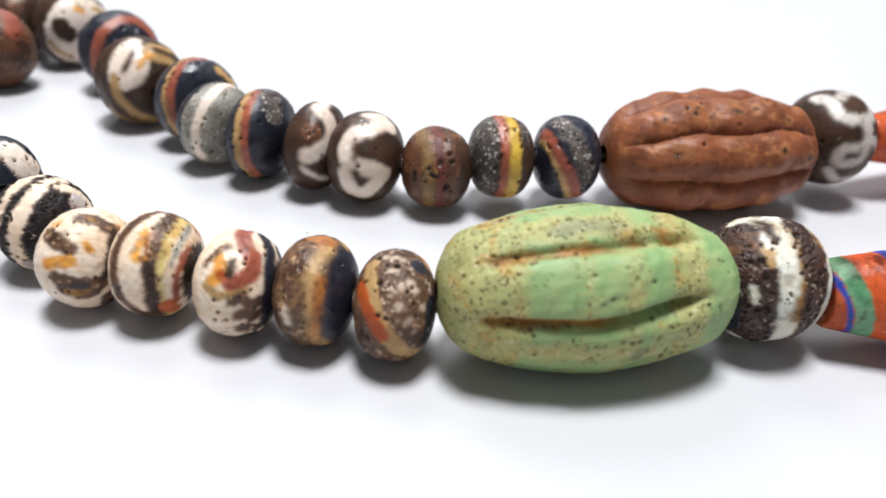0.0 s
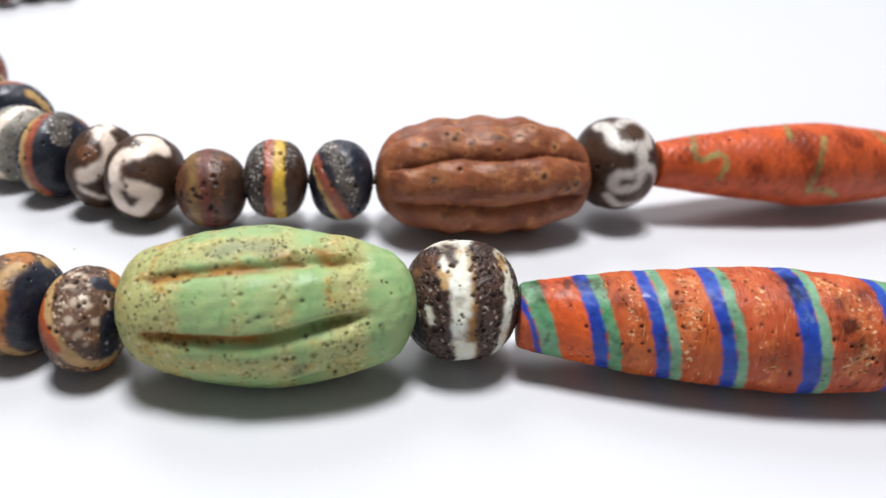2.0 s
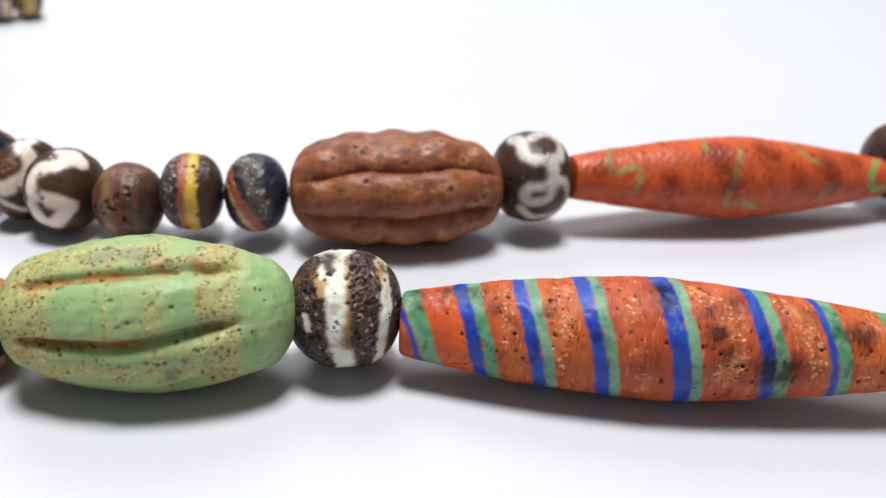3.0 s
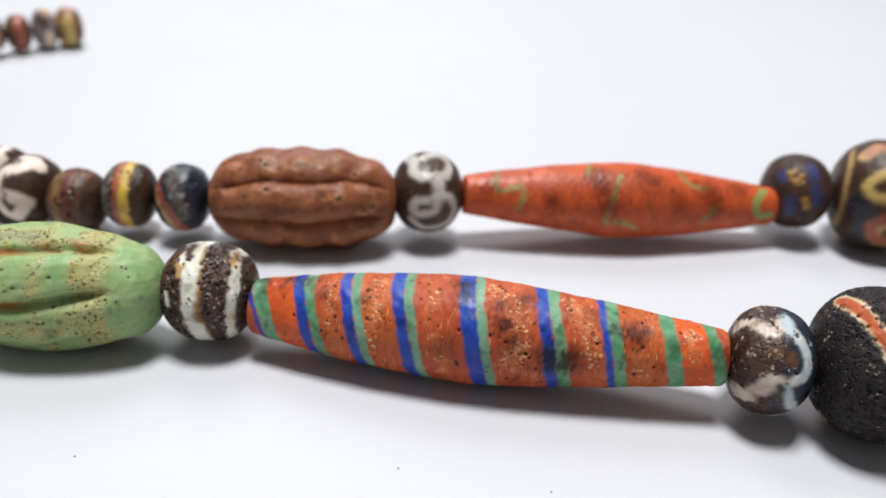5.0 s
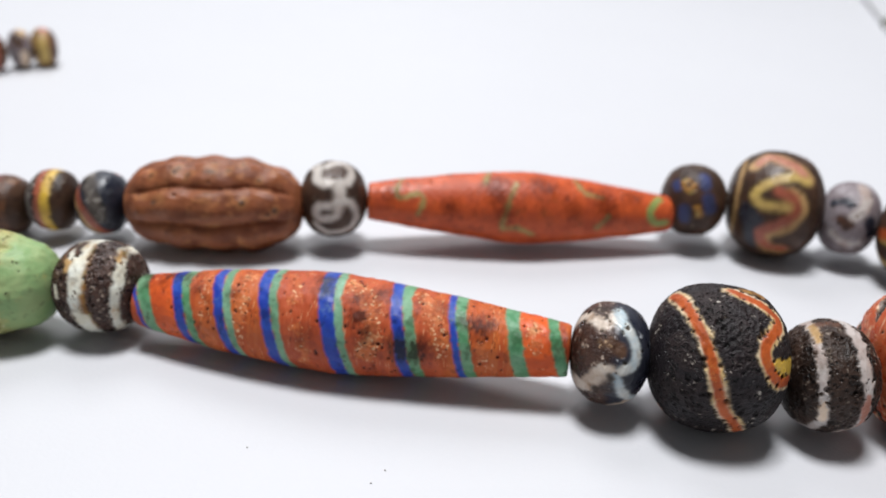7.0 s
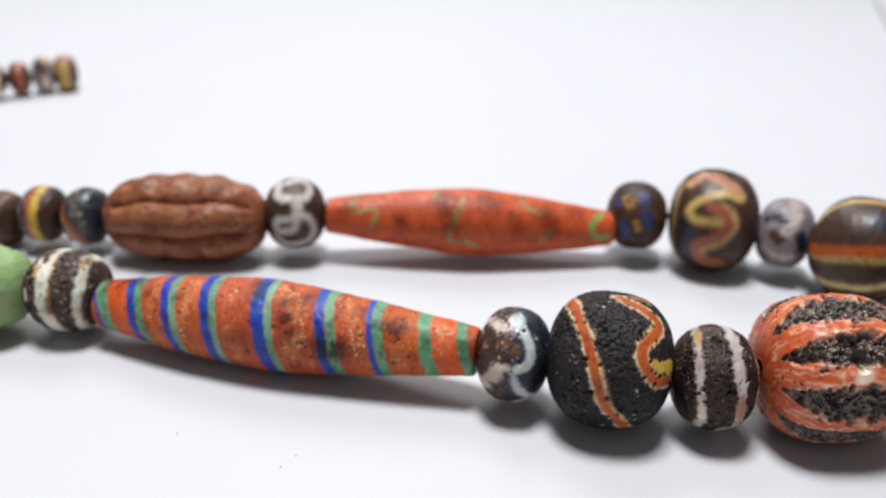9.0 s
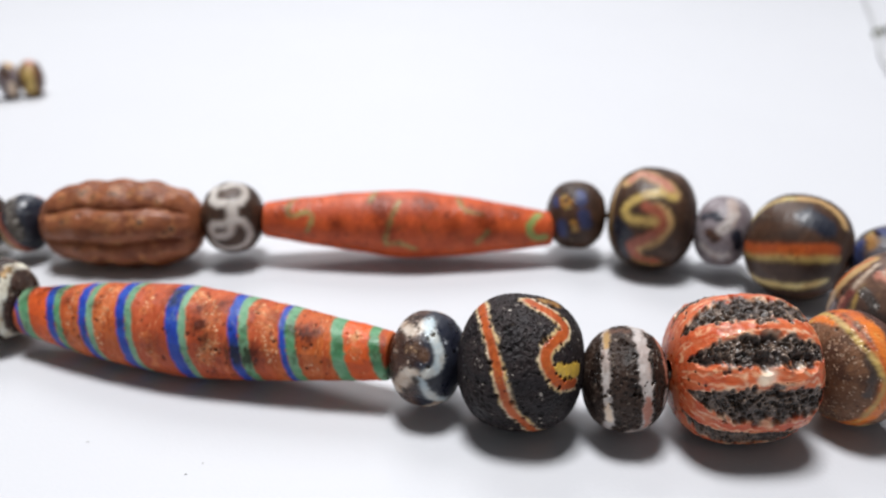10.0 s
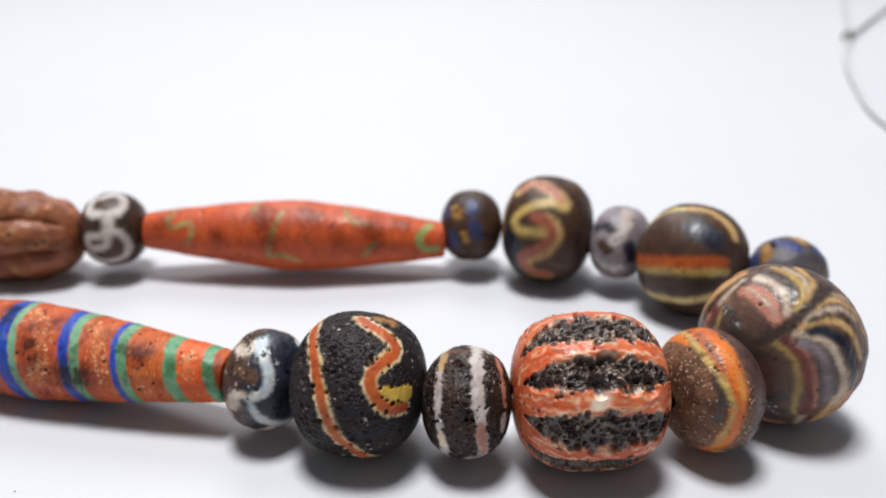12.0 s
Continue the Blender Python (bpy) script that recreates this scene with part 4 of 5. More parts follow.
# glass, half-width, and the way of each stroke from its tip to the dark vein
FEATHERS_LEFT = [
    ("tan_stroke", SAND, 2.2, [(-0.20, 130), (-0.36, 150), (-0.33, 180)]), ("orange_stroke", TRAIL, 0.6, [(-0.10, 128), (-0.22, 150), (-0.20, 180)]),
    ("brown_stroke", BROWN, 0.7, [(-0.26, 119), (-0.50, 136), (-0.58, 165)]), ("cream_stroke", BONE, 0.45, [(-0.34, 119), (-0.60, 133), (-0.70, 157)]),
    ("pink_stroke", PINK, 0.75, [(-0.57, 116), (-0.72, 96), (-0.80, 77)]), ("cream_stroke", BONE, 0.35, [(-0.53, 112), (-0.67, 93), (-0.76, 76)]),
    ("pink_stroke", PINK, 0.65, [(-0.48, 109), (-0.62, 89), (-0.73, 75)]),
]
FEATHERS_TOP = [
    ("dark_stroke", SEPIA, 0.4, [(-0.42, 108), (-0.55, 88), (-0.70, 76)]), ("white_stroke", BONE, 0.65, [(-0.32, 109), (-0.43, 93), (-0.55, 80), (-0.68, 74)]),
    ("dark_stroke", SEPIA, 0.8, [(-0.20, 104), (-0.33, 85), (-0.55, 73)]), ("yellow_stroke", OLDGOLD, 0.55, [(0.02, 104), (-0.15, 87), (-0.31, 75), (-0.60, 70)]),
    ("cream_stroke", BONE, 0.4, [(0.08, 98), (-0.08, 82), (-0.28, 72)]), ("tan_stroke", SAND, 0.55, [(0.18, 90), (-0.05, 75), (-0.43, 67)]),
    ("dark_stroke", SEPIA, 0.5, [(0.30, 84), (0.05, 72), (-0.35, 66)]),
]
FEATHERS_LOW = [
    ("yellow_stroke", OLDGOLD, 0.42, [(-0.91, 61), (-0.88, 35), (-0.87, 8), (-0.83, -26), (-0.70, -50)]), ("maroon_stroke", MAROON, 0.75, [(-0.86, 55), (-0.83, 28), (-0.80, 0), (-0.68, -36)]),
    ("pink_stroke", PINK, 0.35, [(-0.82, 52), (-0.78, 28), (-0.75, 0), (-0.66, -26)]), ("dark_stroke", SEPIA, 0.6, [(-0.80, 50), (-0.74, 28), (-0.70, 6), (-0.64, -18)]),
    ("grey_stroke", LILAC, 0.95, [(-0.76, 44), (-0.67, 27), (-0.63, 8), (-0.58, -12)]), ("dark_stroke", SEPIA, 0.45, [(-0.74, 50), (-0.60, 31), (-0.55, 10), (-0.50, -8)]),
    ("cream_stroke", BONE, 0.6, [(-0.78, 55), (-0.60, 38), (-0.49, 17), (-0.42, -2), (-0.43, -18)]),
]
FEATHERS_RIGHT = [
    ("dark_stroke", NAVY, 0.85, [(-0.66, 51), (-0.43, 35), (-0.31, 16), (-0.24, -6)]), ("tan_stroke", SAND, 0.6, [(-0.71, 57), (-0.39, 49), (-0.19, 36), (-0.08, 15)]),
    ("dark_stroke", SEPIA, 0.5, [(-0.60, 57), (-0.28, 50), (-0.07, 36), (0.04, 14)]), ("cream_stroke", BONE, 0.38, [(-0.70, 62), (-0.45, 57), (-0.10, 50), (0.10, 38)]),
    ("tan_stroke", SAND, 0.5, [(-0.50, 62), (-0.10, 58), (0.14, 46), (0.25, 25)]), ("cream_stroke", BONE, 0.3, [(-0.30, 63), (0.05, 60), (0.28, 50)]),
    ("vein", SEPIA, 0.75, [(-0.90, 150), (-0.95, 85), (-0.79, 66), (-0.49, 64), (0.13, 65), (0.45, 74)]), ("grey_patch", GREY, 0.9, [(-0.74, 131), (-0.88, 122)]),
]
glass_bead("large marbled bead with feathered cream and yellow strokes", (201.1, 120.5, 12.8), 63, 10.5, 12.8, 2.2, MARBLE, [("line", piece, mat, way, width, 0.45) for piece, mat, width, way in FEATHERS_LEFT + FEATHERS_TOP + FEATHERS_LOW + FEATHERS_RIGHT], 13, True, nibbled=14, run=0.14, soil=0.6)

# ---- the turn and the rear row ----
glass_bead("muted blue bead with ochre blotches", (205.2, 157.5, 8.6), 128, 7, 7.8, 2.3, SLATE,
    [("line", "blue_patch", BLUE, [(-0.3, 100), (0.1, 110)], 1.6, 0.8), ("line", "blue_patch", BLUE, [(-0.5, 60), (-0.2, 40)], 1.6, 0.8), ("line", "blue_patch", BLUE, [(0.4, 150), (0.2, 170)], 1.6, 0.8),
     ("line", "ochre_patch", OCHRE, [(-0.2, 80), (0.2, 76)], 1.2, 0.9), ("line", "ochre_patch", OCHRE, [(0.3, 125), (0.0, 140)], 1.2, 0.9)], 14)
glass_bead("big dark bead with orange, yellow and cream trails", (186.8, 154.2, 11.1), -25, 10.4, 11.1, 2.3, UMBER,
    [("line", "cream_trail", STRAW, [(-0.85, 50), (-0.72, 67), (-0.23, 80), (0.05, 85)], 0.7, 0.4),
     ("line", "cream_trail", SAND, [(-0.10, 83), (0.21, 88), (0.63, 88), (0.8, 84)], 1.0, 0.4),
     ("line", "yellow_trail", PALEYELLOW, [(-0.8, -6), (-0.51, -1), (-0.02, 7), (0.32, 11), (0.70, 16), (0.9, 20)], 0.95, 0.3),
     ("line", "orange_trail", TRAIL, [(-0.85, -2), (-0.60, 5), (-0.02, 15), (0.47, 22), (0.87, 34)], 1.15, 0.3),
     ("line", "cream_trail", STRAW, [(-0.8, -46), (-0.5, -38), (-0.11, -31), (0.45, -25), (0.8, -22)], 0.8, 0.3),
     ("line", "blue_patch", NAVY, [(0.2, 58), (0.6, 56)], 2.2, 0.8)], 15)
glass_bead("grey bead with lilac clouds", (171.7, 160.5, 10.2), -11, 6.1, 7.9, 2.3, LILAC,
    [("line", "dark_patch", NAVY, [(-0.64, 42), (-0.3, 44), (-0.1, 40)], 0.9, 0.7), ("line", "white_cloud", GREYWHITE, [(0.2, 80), (0.35, 58), (0.32, 34), (0.1, 22)], 1.1, 0.9),
     ("line", "brown_patch", BROWN, [(-0.30, 14), (-0.05, 8)], 1.1, 0.9), ("line", "white_cloud", GREYWHITE, [(-0.5, -12), (0.0, -24), (0.4, -22)], 0.9, 0.8), ("line", "dark_patch", NAVY, [(0.6, 20), (0.72, -2)], 1.2, 0.6)], 16)
glass_bead("big dark bead with a yellow and red S trail", (156.0, 160.0, 11.5), 3, 9.8, 11.5, 2.4, UMBER,
    [("line", "orange_ring", SAND, [(-0.76, 95), (-0.82, 78), (-0.90, 42), (-0.90, -21), (-0.86, -60)], 0.7, 0.3),
     ("line", "dark_patch", NAVY, [(-0.7, 5), (-0.55, -12), (-0.45, -28)], 2.4, 0.6),
     ("line", "cream_edge", SAND, [(0.40, 52), (0.28, 60), (-0.04, 70), (-0.32, 80), (-0.62, 72)], 1.55, 0.4),
     ("line", "pink_trail", PINK, [(0.30, 56), (0.18, 64), (-0.04, 70), (-0.32, 80), (-0.55, 74)], 1.05, 0.4),
     ("line", "cream_edge", SAND, [(0.05, 30), (0.20, 27), (0.30, 14), (0.06, -2), (-0.34, -14), (-0.2, -32), (0.12, -36)], 1.6, 0.4),
     ("line", "red_trail", BRICK, [(-0.18, 33), (0.10, 28), (0.20, 14), (-0.04, 0), (-0.40, -13), (-0.23, -31), (0.15, -34)], 1.1, 0.3),
     ("line", "yellow_trail", PALEYELLOW, [(0.40, 48), (-0.05, 49), (-0.48, 39), (-0.64, 27), (-0.45, 17), (0.05, 17)], 0.95, 0.3)], 17)
glass_bead("dark bead with blue patches and ochre eyes", (139.0, 158.7, 10.6), 13, 6.8, 7.9, 2.3, UMBER,
    [("line", "blue_patch", BLUE, [(0.02, 58), (0.06, 44)], 1.3, 0.6), ("line", "blue_patch", BLUE, [(0.15, 22), (0.22, 8)], 1.4, 0.6), ("line", "blue_patch", BLUE, [(-0.78, 60), (-0.72, 46)], 1.0, 0.6), ("line", "blue_patch", BLUE, [(-0.56, 4), (-0.5, -14)], 1.3, 0.6),
     ("line", "ochre_eye", OCHRE, [(-0.51, 50), (-0.4, 42)], 1.3, 0.5), ("line", "dark_pupil", DARK, [(-0.47, 47), (-0.45, 46)], 0.5, 0.2), ("line", "ochre_eye", OCHRE, [(-0.18, 8), (-0.1, -2)], 0.9, 0.5)], 18)

LICHENS = [("line", "grey_green_trail", LICHEN, places, 0.55, 0.8) for places in ([(-0.78, 100), (-0.81, 70), (-0.82, 50), (-0.79, 32), (-0.69, 44), (-0.65, 29), (-0.68, -2)], [(-0.23, 98), (-0.27, 61)], [(-0.07, 61), (-0.13, 19), (-0.15, -15), (-0.06, -13), (0.05, -25)],
    [(0.33, 89), (0.37, 56), (0.49, 49)], [(0.54, 13), (0.47, -13)], [(-0.5, 200), (-0.4, 160), (-0.45, 130)], [(0.2, 220), (0.3, 180), (0.25, 150)])]
LICHENS += [("line", "green_trail", MOSS, [(0.89, 67), (0.82, 25), (0.86, -6), (0.94, -8)], 0.85, 0.3)]
BURNS = [(-0.20, 60, 2.4, 0.84), (-0.18, 36, 2.4, 0.84), (-0.15, 18, 2.2, 0.76), (0.08, 62, 2.0, 0.84), (0.14, 54, 1.8, 0.84), (0.50, 42, 2.2, 0.84), (0.53, 26, 2.3, 0.84), (0.55, 10, 2.0, 0.76), (-0.48, 18, 1.6, 0.84), (-0.85, 40, 1.9, 0.67), (0.3, 20, 1.9, 0.67), (0.7, 60, 1.9, 0.67)]
spindle("long tapered orange bead with grey-green zigzag trails", (102.8, 144.7, 9.2), 18, -2, 33.1, 7.8, 0.45, LICHENS, ORANGE, 80, 320, 160, 0.15, 26, 0.25, 0.7, BURNS)

glass_bead("dark bead with curling white trails", (64.5, 132.8, 10.5), 20, 7.0, 8.0, 2.3, UMBER,
    [("line", "white_trail", PEARL, [(-0.58, 98), (-0.45, 78), (-0.48, 55), (-0.25, 46), (0.04, 44), (0.20, 32), (0.18, 17)], 1.1, 0.5),
     ("line", "white_trail", PEARL, [(-0.20, 80), (0.10, 90), (0.42, 87), (0.54, 66), (0.40, 48), (0.08, 44)], 0.85, 0.5),
     ("line", "white_trail", PEARL, [(0.18, 17), (-0.12, 10), (-0.45, 8), (-0.54, -4), (-0.32, -10), (0.0, -5), (0.18, 6)], 0.85, 0.5),
     ("line", "white_trail", PEARL, [(0.18, 17), (0.45, 16), (0.64, 2), (0.64, -22), (0.42, -35), (0.08, -38), (-0.25, -38), (-0.52, -26)], 0.85, 0.5)], 19, nibbled=12, run=0.14)

# ---- rust-brown lobed bead ----
def rust_relief(s, turn, q):
    wave = np.abs(np.sin(np.radians((turn - 43 - 5 * s + 2.5 * np.sin(7 * s + 1)) * 3.5))) ** 0.52
    knob = 0.30 * np.cos(6.283 * (s - 0.02 + 0.05 * np.sin(np.radians(turn))) / 0.40) * wave
    return (1.85 * wave - 1.70) * np.clip((0.97 - np.abs(s)) / 0.25, 0, 1) + knob * np.clip((0.9 - np.abs(s)) / 0.2, 0, 1) + 0.20 * Waves(90, 8.0)(q) + 0.07 * Waves(91, 2.4)(q)


RUST_SHAPE = round_profile(18.2, 9.85, 2.7)
RUST_HOLES = ((0.00, 62, 0.48), (0.06, 62, 0.45), (-0.56, 22, 0.42), (0.40, 24, 0.48), (0.74, 15, 0.45), (0.66, 9, 0.35), (-0.02, 80, 0.4), (0.05, 80, 0.35), (-0.36, 62, 0.4), (-0.33, 68, 0.35), (0.02, 34, 0.35), (0.36, 76, 0.35), (-0.22, 58, 0.32), (0.22, 66, 0.34), (-0.62, 60, 0.36), (0.55, 58, 0.3))
RUST_PARTS, RUST_IDENT = painted(RUST_SHAPE, [("line", "ochre_spot", RUSTPALE, [(s, t), (s + 0.03, t)], w, 0.7) for s, t, w in ((-0.52, 26, 1.2), (0.62, 6, 0.9), (0.70, 74, 0.8), (0.05, -8, 1.2), (-0.7, 30, 0.8))]
    + [("line", "hole_rim", RUSTPALE, [(s, t - 3), (s + 0.02, t + 3)], w + 0.4, 0.7) for s, t, w in RUST_HOLES]
    + [("line", "ochre_streak", RUSTPALE, [(0.03, 70), (0.02, 50), (0.04, 30), (0.02, 8)], 0.35, 1.0), ("line", "ochre_streak", RUSTPALE, [(-0.46, 66), (-0.44, 40), (-0.48, 20)], 0.3, 0.9)]
    + [("line", "hole", DARK, [(s, t), (s + 0.01, t + 1)], w * 1.0, 0.2) for s, t, w in RUST_HOLES], 92)
RUST_PARTS[0] = ("body", RUST, "")
bead("large rust-brown lobed bead with small holes", (41.8, 123.9, 9.6), 15, RUST_SHAPE, RUST_PARTS, RUST_IDENT, rust_relief, 230, 260, 0.0, 90, 24, 0.30, 1.0, 0.5)

glass_bead("blue-black bead with a slanting red band", (18.5, 119.5, 8.4), 10, 5.2, 6.6, 2.3, NAVY,
    [("line", "grey_crust", GREY, [(-0.45, 90), (-0.29, 66), (0.02, 40), (0.25, 12), (0.3, -8)], 1.5, 1.1),
     ("line", "cream_edge", SAND, [(-0.9, 75), (-0.78, 40), (-0.60, 14), (-0.34, -12), (0.0, -48)], 0.7, 0.5),
     ("line", "red_band", BRICK, [(-0.88, 95), (-0.75, 60), (-0.56, 27), (-0.20, 0), (0.1, -30), (0.4, -60)], 0.85, 0.3)], 20)
glass_bead("dark bead with red and yellow rings", (8.0, 117.7, 8.3), 12, 5.1, 6.5, 2.3, UMBER,
    [("to", "grey_side", GREY, -0.34, 0, 0.6), ("ring", "red_ring", BRICK, -0.16, 0.68, 0.3), ("ring", "yellow_ring", YELLOW, 0.16, 0.92, 0.6), ("line", "speckle", GREY, [(0.5, 80), (0.55, 50)], 0.7, 0.9)], 21)
glass_bead("brown pitted bead with a reddish ring", (-1.9, 115.2, 6.7), 5, 5.5, 6.3, 2.3, BROWN,
    [("line", "khaki_ring", KHAKI, [(-0.55, 120), (-0.47, 74), (-0.27, 26), (-0.22, -19), (-0.25, -70)], 0.85, 0.7), ("line", "reddish_ring", MAROON, [(-0.20, 120), (-0.08, 88), (0.0, 44), (0.10, 1), (0.10, -60)], 0.75, 0.7),
     ("from", "dark_side", UMBER, 0.60, 0, 0.9)], 22, holes=50, hole_size=0.3, run=0.16)
glass_bead("dark brown bead with a white curling trail", (-13.1, 116.0, 7.1), -11, 5.8, 7.0, 2.3, UMBER,
    [("line", "white_trail", IVORY, [(0.66, 90), (0.46, 80), (0.22, 60), (-0.06, 52), (-0.22, 33), (-0.10, 18), (0.26, 11), (0.58, 8), (0.80, -2)], 1.3, 0.35),
     ("line", "white_trail", IVORY, [(0.62, 92), (0.34, 96), (0.08, 88)], 1.1, 0.35),
     ("line", "white_trail", IVORY, [(0.76, -4), (0.55, -18), (0.22, -31), (-0.05, -20), (-0.16, -2)], 1.25, 0.35),
     ("line", "dark_spot", GREY, [(0.03, 75), (0.12, 71)], 0.65, 0.3), ("line", "dark_spot", UMBER, [(0.10, 3), (0.16, -4)], 0.7, 0.3),
     ("line", "dark_spot", SEPIA, [(0.18, 37), (0.34, 35)], 0.7, 0.3), ("line", "brown_stain", BROWN, [(0.0, 40), (0.02, 27), (0.16, 14)], 0.35, 0.6)], 23, nibbled=6, run=0.13, soil=0.2, holes=8)
glass_bead("brown bead with a cream zigzag trail", (-21.2, 118.4, 7.1), -16, 4.3, 7.0, 2.3, UMBER,
    [("line", "brown_field", BROWN, [(0.35, 42), (0.55, 32)], 1.6, 0.5),
     ("line", "cream_trail", IVORY, [(0.10, 104), (0.22, 84), (0.42, 78), (0.68, 76), (0.84, 62), (0.82, 34), (0.58, 14), (0.34, 10)], 1.2, 0.35),
     ("line", "cream_trail", IVORY, [(0.20, -6), (0.55, -22), (0.80, -50)], 0.4, 0.3)], 24, nibbled=6, run=0.13, soil=0.25, holes=8)
glass_bead("blue-black bead with a red ring and grey crust", (-30.5, 121.0, 7.2), -19, 4.6, 7.2, 2.3, NAVY,
    [("line", "grey_crust", GREY, [(0.2, 100), (0.5, 84), (0.75, 70)], 1.8, 1.2), ("line", "sand_edge", SAND, [(-0.3, 90), (-0.12, 60), (0.0, 30), (0.12, -14), (0.3, -50)], 0.95, 0.4),
     ("line", "red_ring", BRICK, [(-0.1, 90), (0.06, 60), (0.20, 28), (0.32, -14), (0.4, -50)], 0.65, 0.3)], 25)
glass_bead("grey crusted bead with a white band", (-38.7, 124.0, 7.0), -37, 4.6, 6.8, 2.3, PALEGREY,
    [("line", "white_band", IVORY, [(-0.1, 130), (0.25, 95), (0.42, 70), (0.52, 40), (0.55, 7), (0.5, -40)], 0.75, 0.4), ("to", "dark_side", NAVY, -0.1, 0, 0.6)], 26)
glass_bead("glossy blue-black bead with a red ring", (-44.4, 132.1, 7.5), -48, 5, 7.3, 2.3, NAVY,
    [("line", "sand_edge", SAND, [(-0.25, 110), (-0.1, 79), (0.24, 50), (0.46, 18), (0.6, -16), (0.5, -60)], 0.9, 0.4), ("line", "red_ring", BRICK, [(-0.1, 110), (0.06, 79), (0.36, 50), (0.58, 18), (0.7, -16)], 0.75, 0.3)], 27)
glass_bead("brown bead with a large cream patch", (-56.6, 139.0, 7.6), -44, 6.9, 7.7, 2.3, UMBER,
    [("line", "cream_patch", IVORY, [(0.20, 80), (0.30, 60), (0.46, 38), (0.56, 24)], 1.5, 0.4), ("line", "cream_patch", IVORY, [(0.62, 84), (0.78, 66), (0.84, 44), (0.78, 24)], 1.5, 0.4),
     ("line", "cream_trail", SAND, [(0.50, 24), (0.58, 12), (0.71, -16), (0.77, -55), (0.72, -95)], 0.85, 0.4), ("line", "cream_trail", SAND, [(0.62, 84), (0.45, 100), (0.45, 122), (0.24, 154)], 0.55, 0.4),
     ("line", "brown_line", UMBER, [(0.55, 72), (0.60, 50), (0.64, 33)], 0.2, 0.4), ("line", "ochre_line", HONEY, [(0.67, 92), (0.76, 70), (0.80, 56)], 0.4, 0.5)], 28, nibbled=6, run=0.14)
glass_bead("glossy blue-black bead with a brick-red ring", (-66.2, 154.0, 7.6), -48, 6, 7.6, 2.3, NAVY,
    [("line", "red_ring", BRICK, [(0.40, 125), (0.50, 92), (0.61, 54), (0.67, 14), (0.60, -22), (0.5, -60)], 1.0, 0.3)], 29, nibbled=0)
glass_bead("cream bead with a dark blotch", (-80.6, 166.0, 7.6), -44, 6.2, 7.6, 2.3, UMBER,
    [("from", "cream_side", IVORY, 0.50, 0, 0.8), ("line", "dark_blotch", UMBER, [(0.84, 26), (0.93, 8)], 1.7, 0.5), ("line", "brown_stain", HONEY, [(0.8, 84), (0.85, 95)], 0.6, 0.5), ("line", "tan_trail", SAND, [(0.62, -10), (0.68, -30), (0.76, -56)], 0.6, 0.4)], 34, nibbled=8)
glass_bead("dark brown glossy glass bead", (-93.2, 168.5, 7.4), 10, 6, 7.4, 2.3, UMBER, [("ring", "brown_ring", BROWN, 0.3, 1.4, 0.8)], 35)
glass_bead("brown bead with a rust-orange patch", (-88.4, 150.0, 7.4), 75, 6, 7.4, 2.3, BROWN, [("line", "orange_patch", BRICK, [(-0.1, 40), (0.2, 60), (0.5, 90)], 1.8, 0.5), ("from", "dark_side", UMBER, 0.45, 0, 0.7)], 36)

# ---- the far strand ----
for k, (label, body, extra) in enumerate((
        ("far tan bead with a yellow patch", SAND, [("line", "brown_patch", KHAKI, [(-0.5, 90), (-0.5, 40), (-0.6, -10)], 2.2, 0.9), ("line", "yellow_patch", PALEYELLOW, [(-0.1, 30), (0.0, 0), (0.0, -30)], 1.6, 0.6), ("line", "pink_patch", PINK, [(0.0, 100), (0.1, 70)], 1.6, 0.8), ("from", "brown_side", BROWN, 0.40, 0, 0.6)]),
        ("far grey-brown bead with cream patches", LILAC, [("line", "cream_patch", SAND, [(0.2, 100), (0.3, 70)], 1.8, 0.8), ("line", "cream_patch", CREAM, [(0.3, -10), (0.3, -40)], 1.6, 0.8), ("line", "brown_patch", UMBER, [(-0.2, 50), (0.0, 30)], 2.0, 0.6)]),
        ("far maroon bead with a red ring", BROWN, [("ring", "red_ring", BRICK, 0.15, 1.3, 0.4)]),
        ("far brown bead with a cream ring", BROWN, [("ring", "cream_ring", CREAM, 0.1, 1.7, 0.4)]),
        ("far grey-brown bead with a pale ring", LILAC, [("ring", "pale_ring", GREYWHITE, 0.0, 1.0, 0.5)]),
        ("far dark brown bead with a sand ring", UMBER, [("ring", "sand_ring", SAND, 0.0, 1.0, 0.5)]),
        ("far rust-red bead with a dark side", BRICK, [("from", "dark_side", NAVY, 0.2, 0, 0.5)]),
        ("far cream bead with brown rings", CREAM, [("ring", "brown_ring", BROWN, -0.3, 0.8, 0.5), ("ring", "brown_ring", BROWN, 0.4, 0.8, 0.5)]))):
    bend = (0, 0, -0.5, -0.5, 0, 0.6, 1.5, 2.6)[k]
    size = (7.1, 6.9, 6.1, 5.9, 6.0, 6.2, 6.0, 6.1)[k]
    lift = (0, 0.3, 1.0, 1.8, 2.5, 3.2, 3.9, 4.5)[k]
    made = glass_bead(label, (-94.6 - 6.2 * k + 2.8 * lift, 247.5 - 5.0 * k + bend - 3.9 * lift, size + lift), 38, 4.7 if k == 0 else 4.2, size, 2.3, body, extra, 40 + k, mesh=(50, 80))
    tagged(made, group="beads on the far strand")


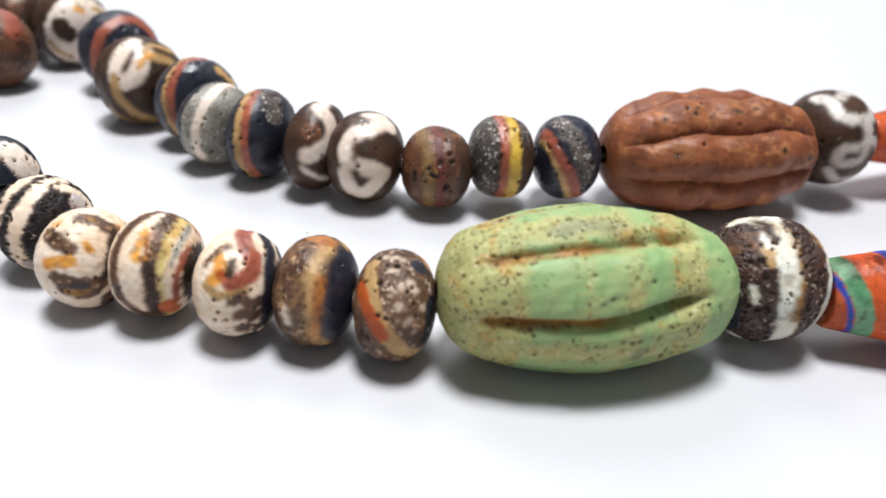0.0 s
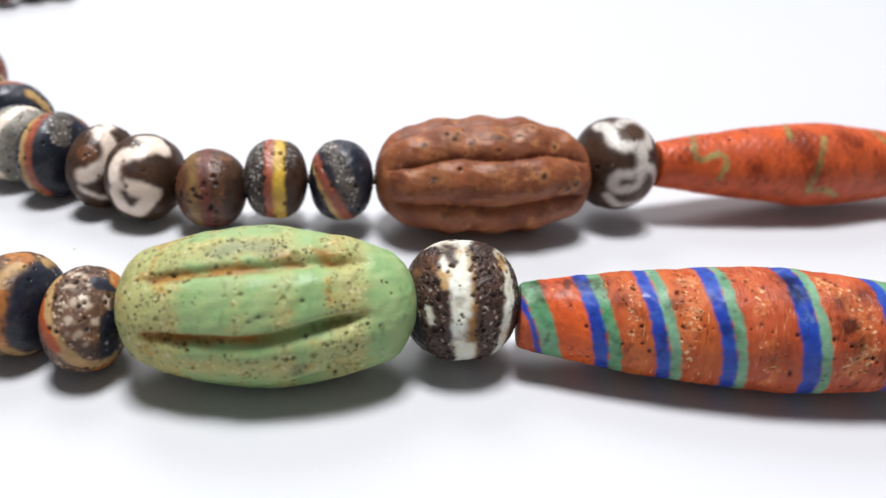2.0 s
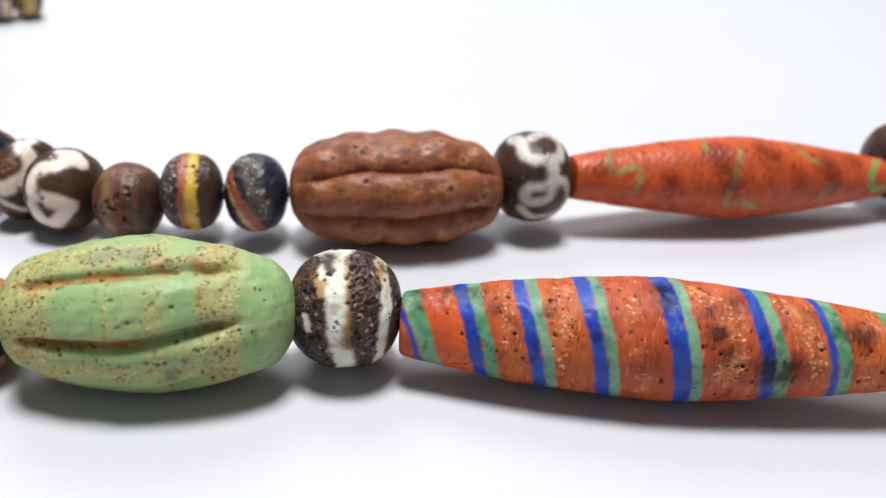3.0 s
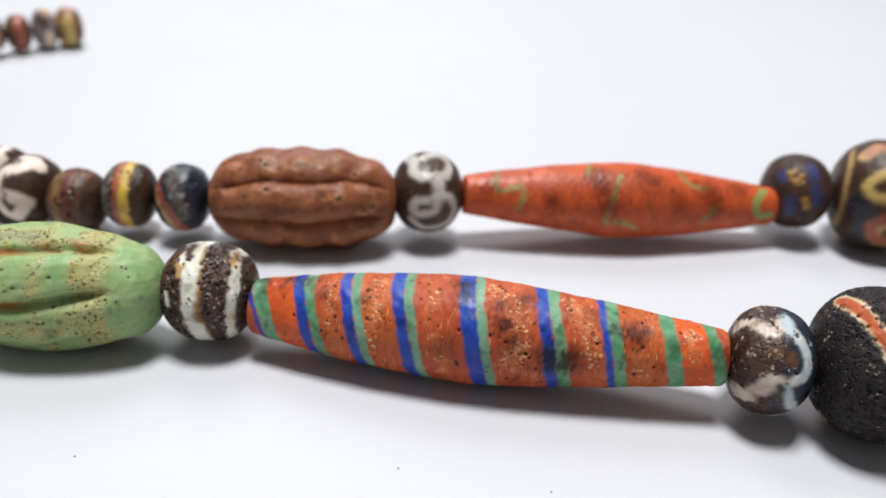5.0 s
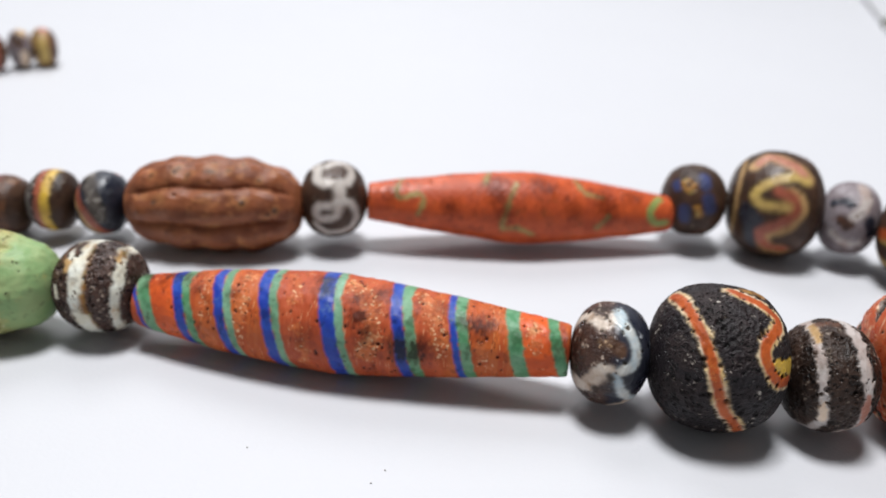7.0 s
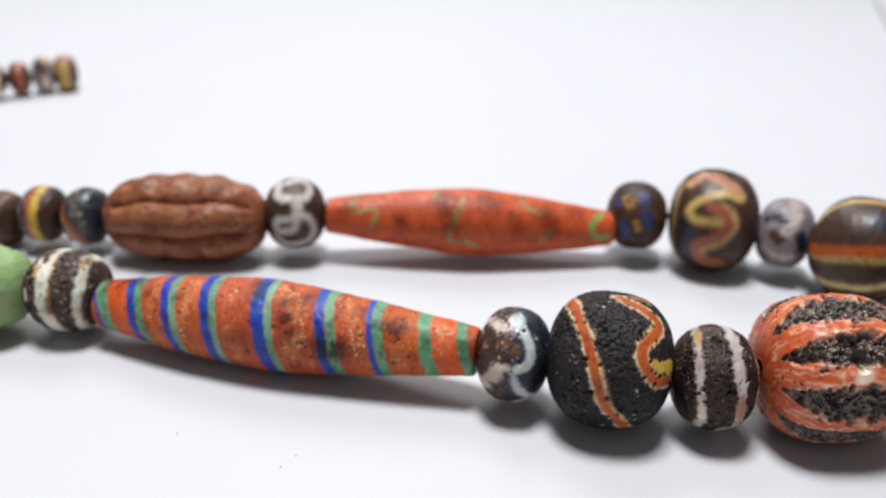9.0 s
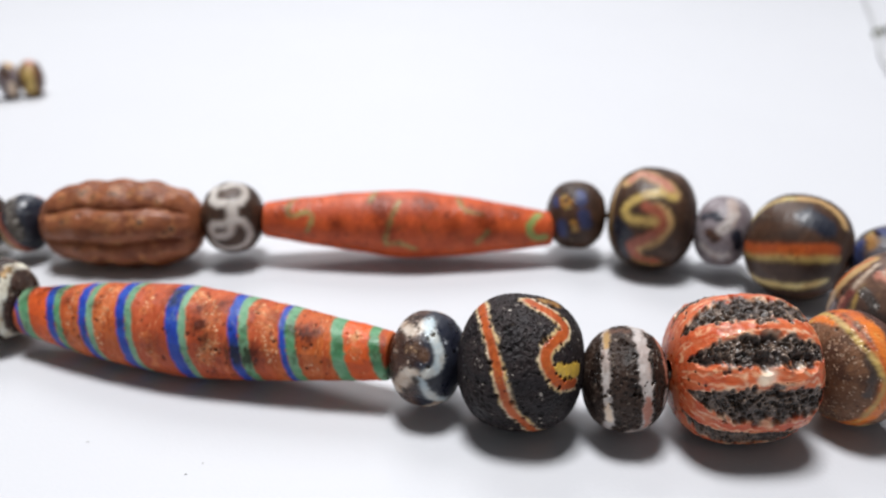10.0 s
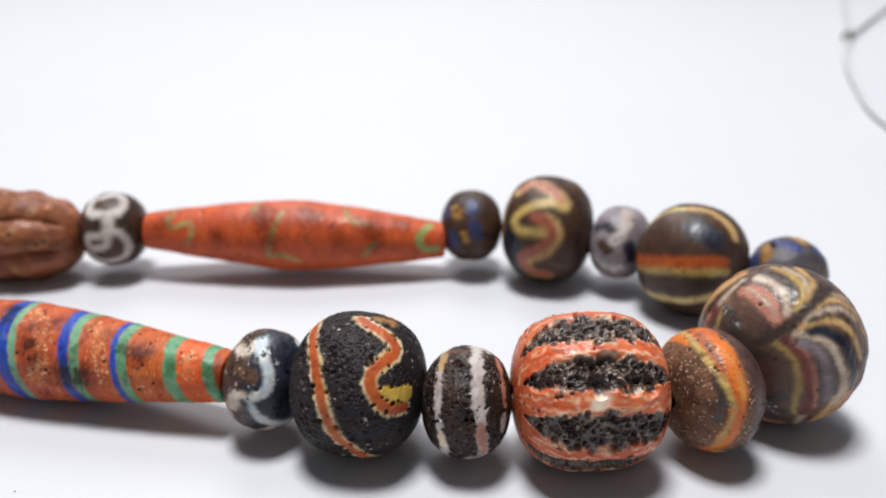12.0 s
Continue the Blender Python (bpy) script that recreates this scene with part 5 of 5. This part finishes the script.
# ---- cords ----
def cord(name, label, points, thick, mat, category="cord"):
    curve = bpy.data.curves.new(name, "CURVE")
    curve.dimensions, curve.bevel_depth, curve.bevel_resolution, curve.resolution_u = "3D", thick * MM, 3, 8
    line = curve.splines.new("BEZIER")
    line.bezier_points.add(len(points) - 1)
    for p, q in zip(line.bezier_points, points):
        p.co, p.handle_left_type, p.handle_right_type = [c * MM for c in q], "AUTO", "AUTO"
    curve.materials.append(mat)
    return tagged(new(name, curve), label, category)


THREAD = plain("brown_thread", (0.10, 0.07, 0.05), 0.7)
NYLON = plain("grey_nylon", (0.57, 0.57, 0.58), 0.5)
cord("necklace_cord", "thin brown cord threaded through the beads", [(-63.1, 99.6, 6.2), (-51.4, 89.3, 6.2), (-42.6, 82, 6.2), (-33.6, 81.4, 6.5), (-23.5, 79.2, 6.5), (-14.3, 78.9, 6.5), (-5.2, 76.8, 6.6), (17.3, 79.8, 9.6), (40.3, 86.9, 8.7), (83.4, 88.6, 8.1),
    (124.9, 90.8, 9.3), (140.2, 91.8, 10.9), (156.4, 94.3, 9.4), (173.5, 99.7, 11.6), (190.6, 107.3, 10.4), (201.1, 120.5, 12.8)], 0.8, THREAD)
cord("necklace_cord", "thin brown cord threaded through the rear beads", [(201.1, 120.5, 12.8), (207.5, 140, 10), (205.2, 157.5, 8.6), (186.8, 154.2, 11.1), (171.7, 160.5, 10.2), (156, 160, 11.5), (139, 158.7, 10.6), (102.8, 144.7, 9.2), (64.5, 132.8, 10.5), (41.6, 123.9, 9.8),
    (18.5, 119.5, 8.4), (8, 117.7, 8.3), (-1.9, 115.2, 6.7), (-13.1, 116, 7.1), (-21.2, 118.4, 7.1), (-30.5, 121, 7.2), (-38.7, 124, 7), (-44.4, 132.1, 7.5), (-56.6, 139, 7.6), (-66.2, 154, 7.6), (-80.6, 166, 7.6), (-93.2, 168.5, 7.4), (-88.4, 150, 7.4)], 0.8, THREAD)
loop = new("wire_loop")
tagged(loop, "thin grey wire loop lying on the sheet", "wire")
for piece, points in (("wire", [(288, 770, 2.9), (282, 715, 2.8), (261, 516, 2.5), (252, 445, 2.2), (249, 383, 1.9), (250, 328, 1.6), (259, 293, 1.5), (274, 268, 1.5)]), ("branch_wire", [(261, 516, 2.5), (285, 600, 2.5), (315, 700, 2.5)])):
    ob = cord(piece, "", points, 1.4, NYLON)
    ob.parent = loop
    del ob["category"]
knot = bmesh.new()
bmesh.ops.create_icosphere(knot, subdivisions=2, radius=0.0032)
for v in knot.verts:
    v.co *= 1 + 0.25 * noise.noise(v.co * 600)
me = bpy.data.meshes.new("knot")
knot.to_mesh(me)
me.materials.append(plain("olive_knot", (0.10, 0.10, 0.05), 0.6))
ob = new("knot", me)
ob.matrix_world = pose(0.261, 0.516, 0.0032)
ob.parent = loop

# ---- dust on the sheet ----
DUST = plain("grey_dust", (0.38, 0.37, 0.36), 0.9)
rng = random.Random(5)
for x, y in ((36, 56), (97, 66), (77, 65), (96, 63), (-20, 103), (130, 64), (204, 88)):
    crumb = bmesh.new()
    bmesh.ops.create_icosphere(crumb, subdivisions=1, radius=0.00011)
    for v in crumb.verts:
        v.co = Vector((v.co.x * rng.uniform(0.7, 2.2), v.co.y * rng.uniform(0.7, 1.6), v.co.z * 0.6))
    me = bpy.data.meshes.new("dust_speck")
    crumb.to_mesh(me)
    crumb.free()
    me.materials.append(DUST)
    ob = new("dust_speck", me)
    ob.matrix_world = pose(x * MM, y * MM, 0.0001, 0, 0, rng.uniform(0, 180))
    tagged(ob, "tiny grey dust speck lying on the sheet", "dust speck", "dust on the sheet")
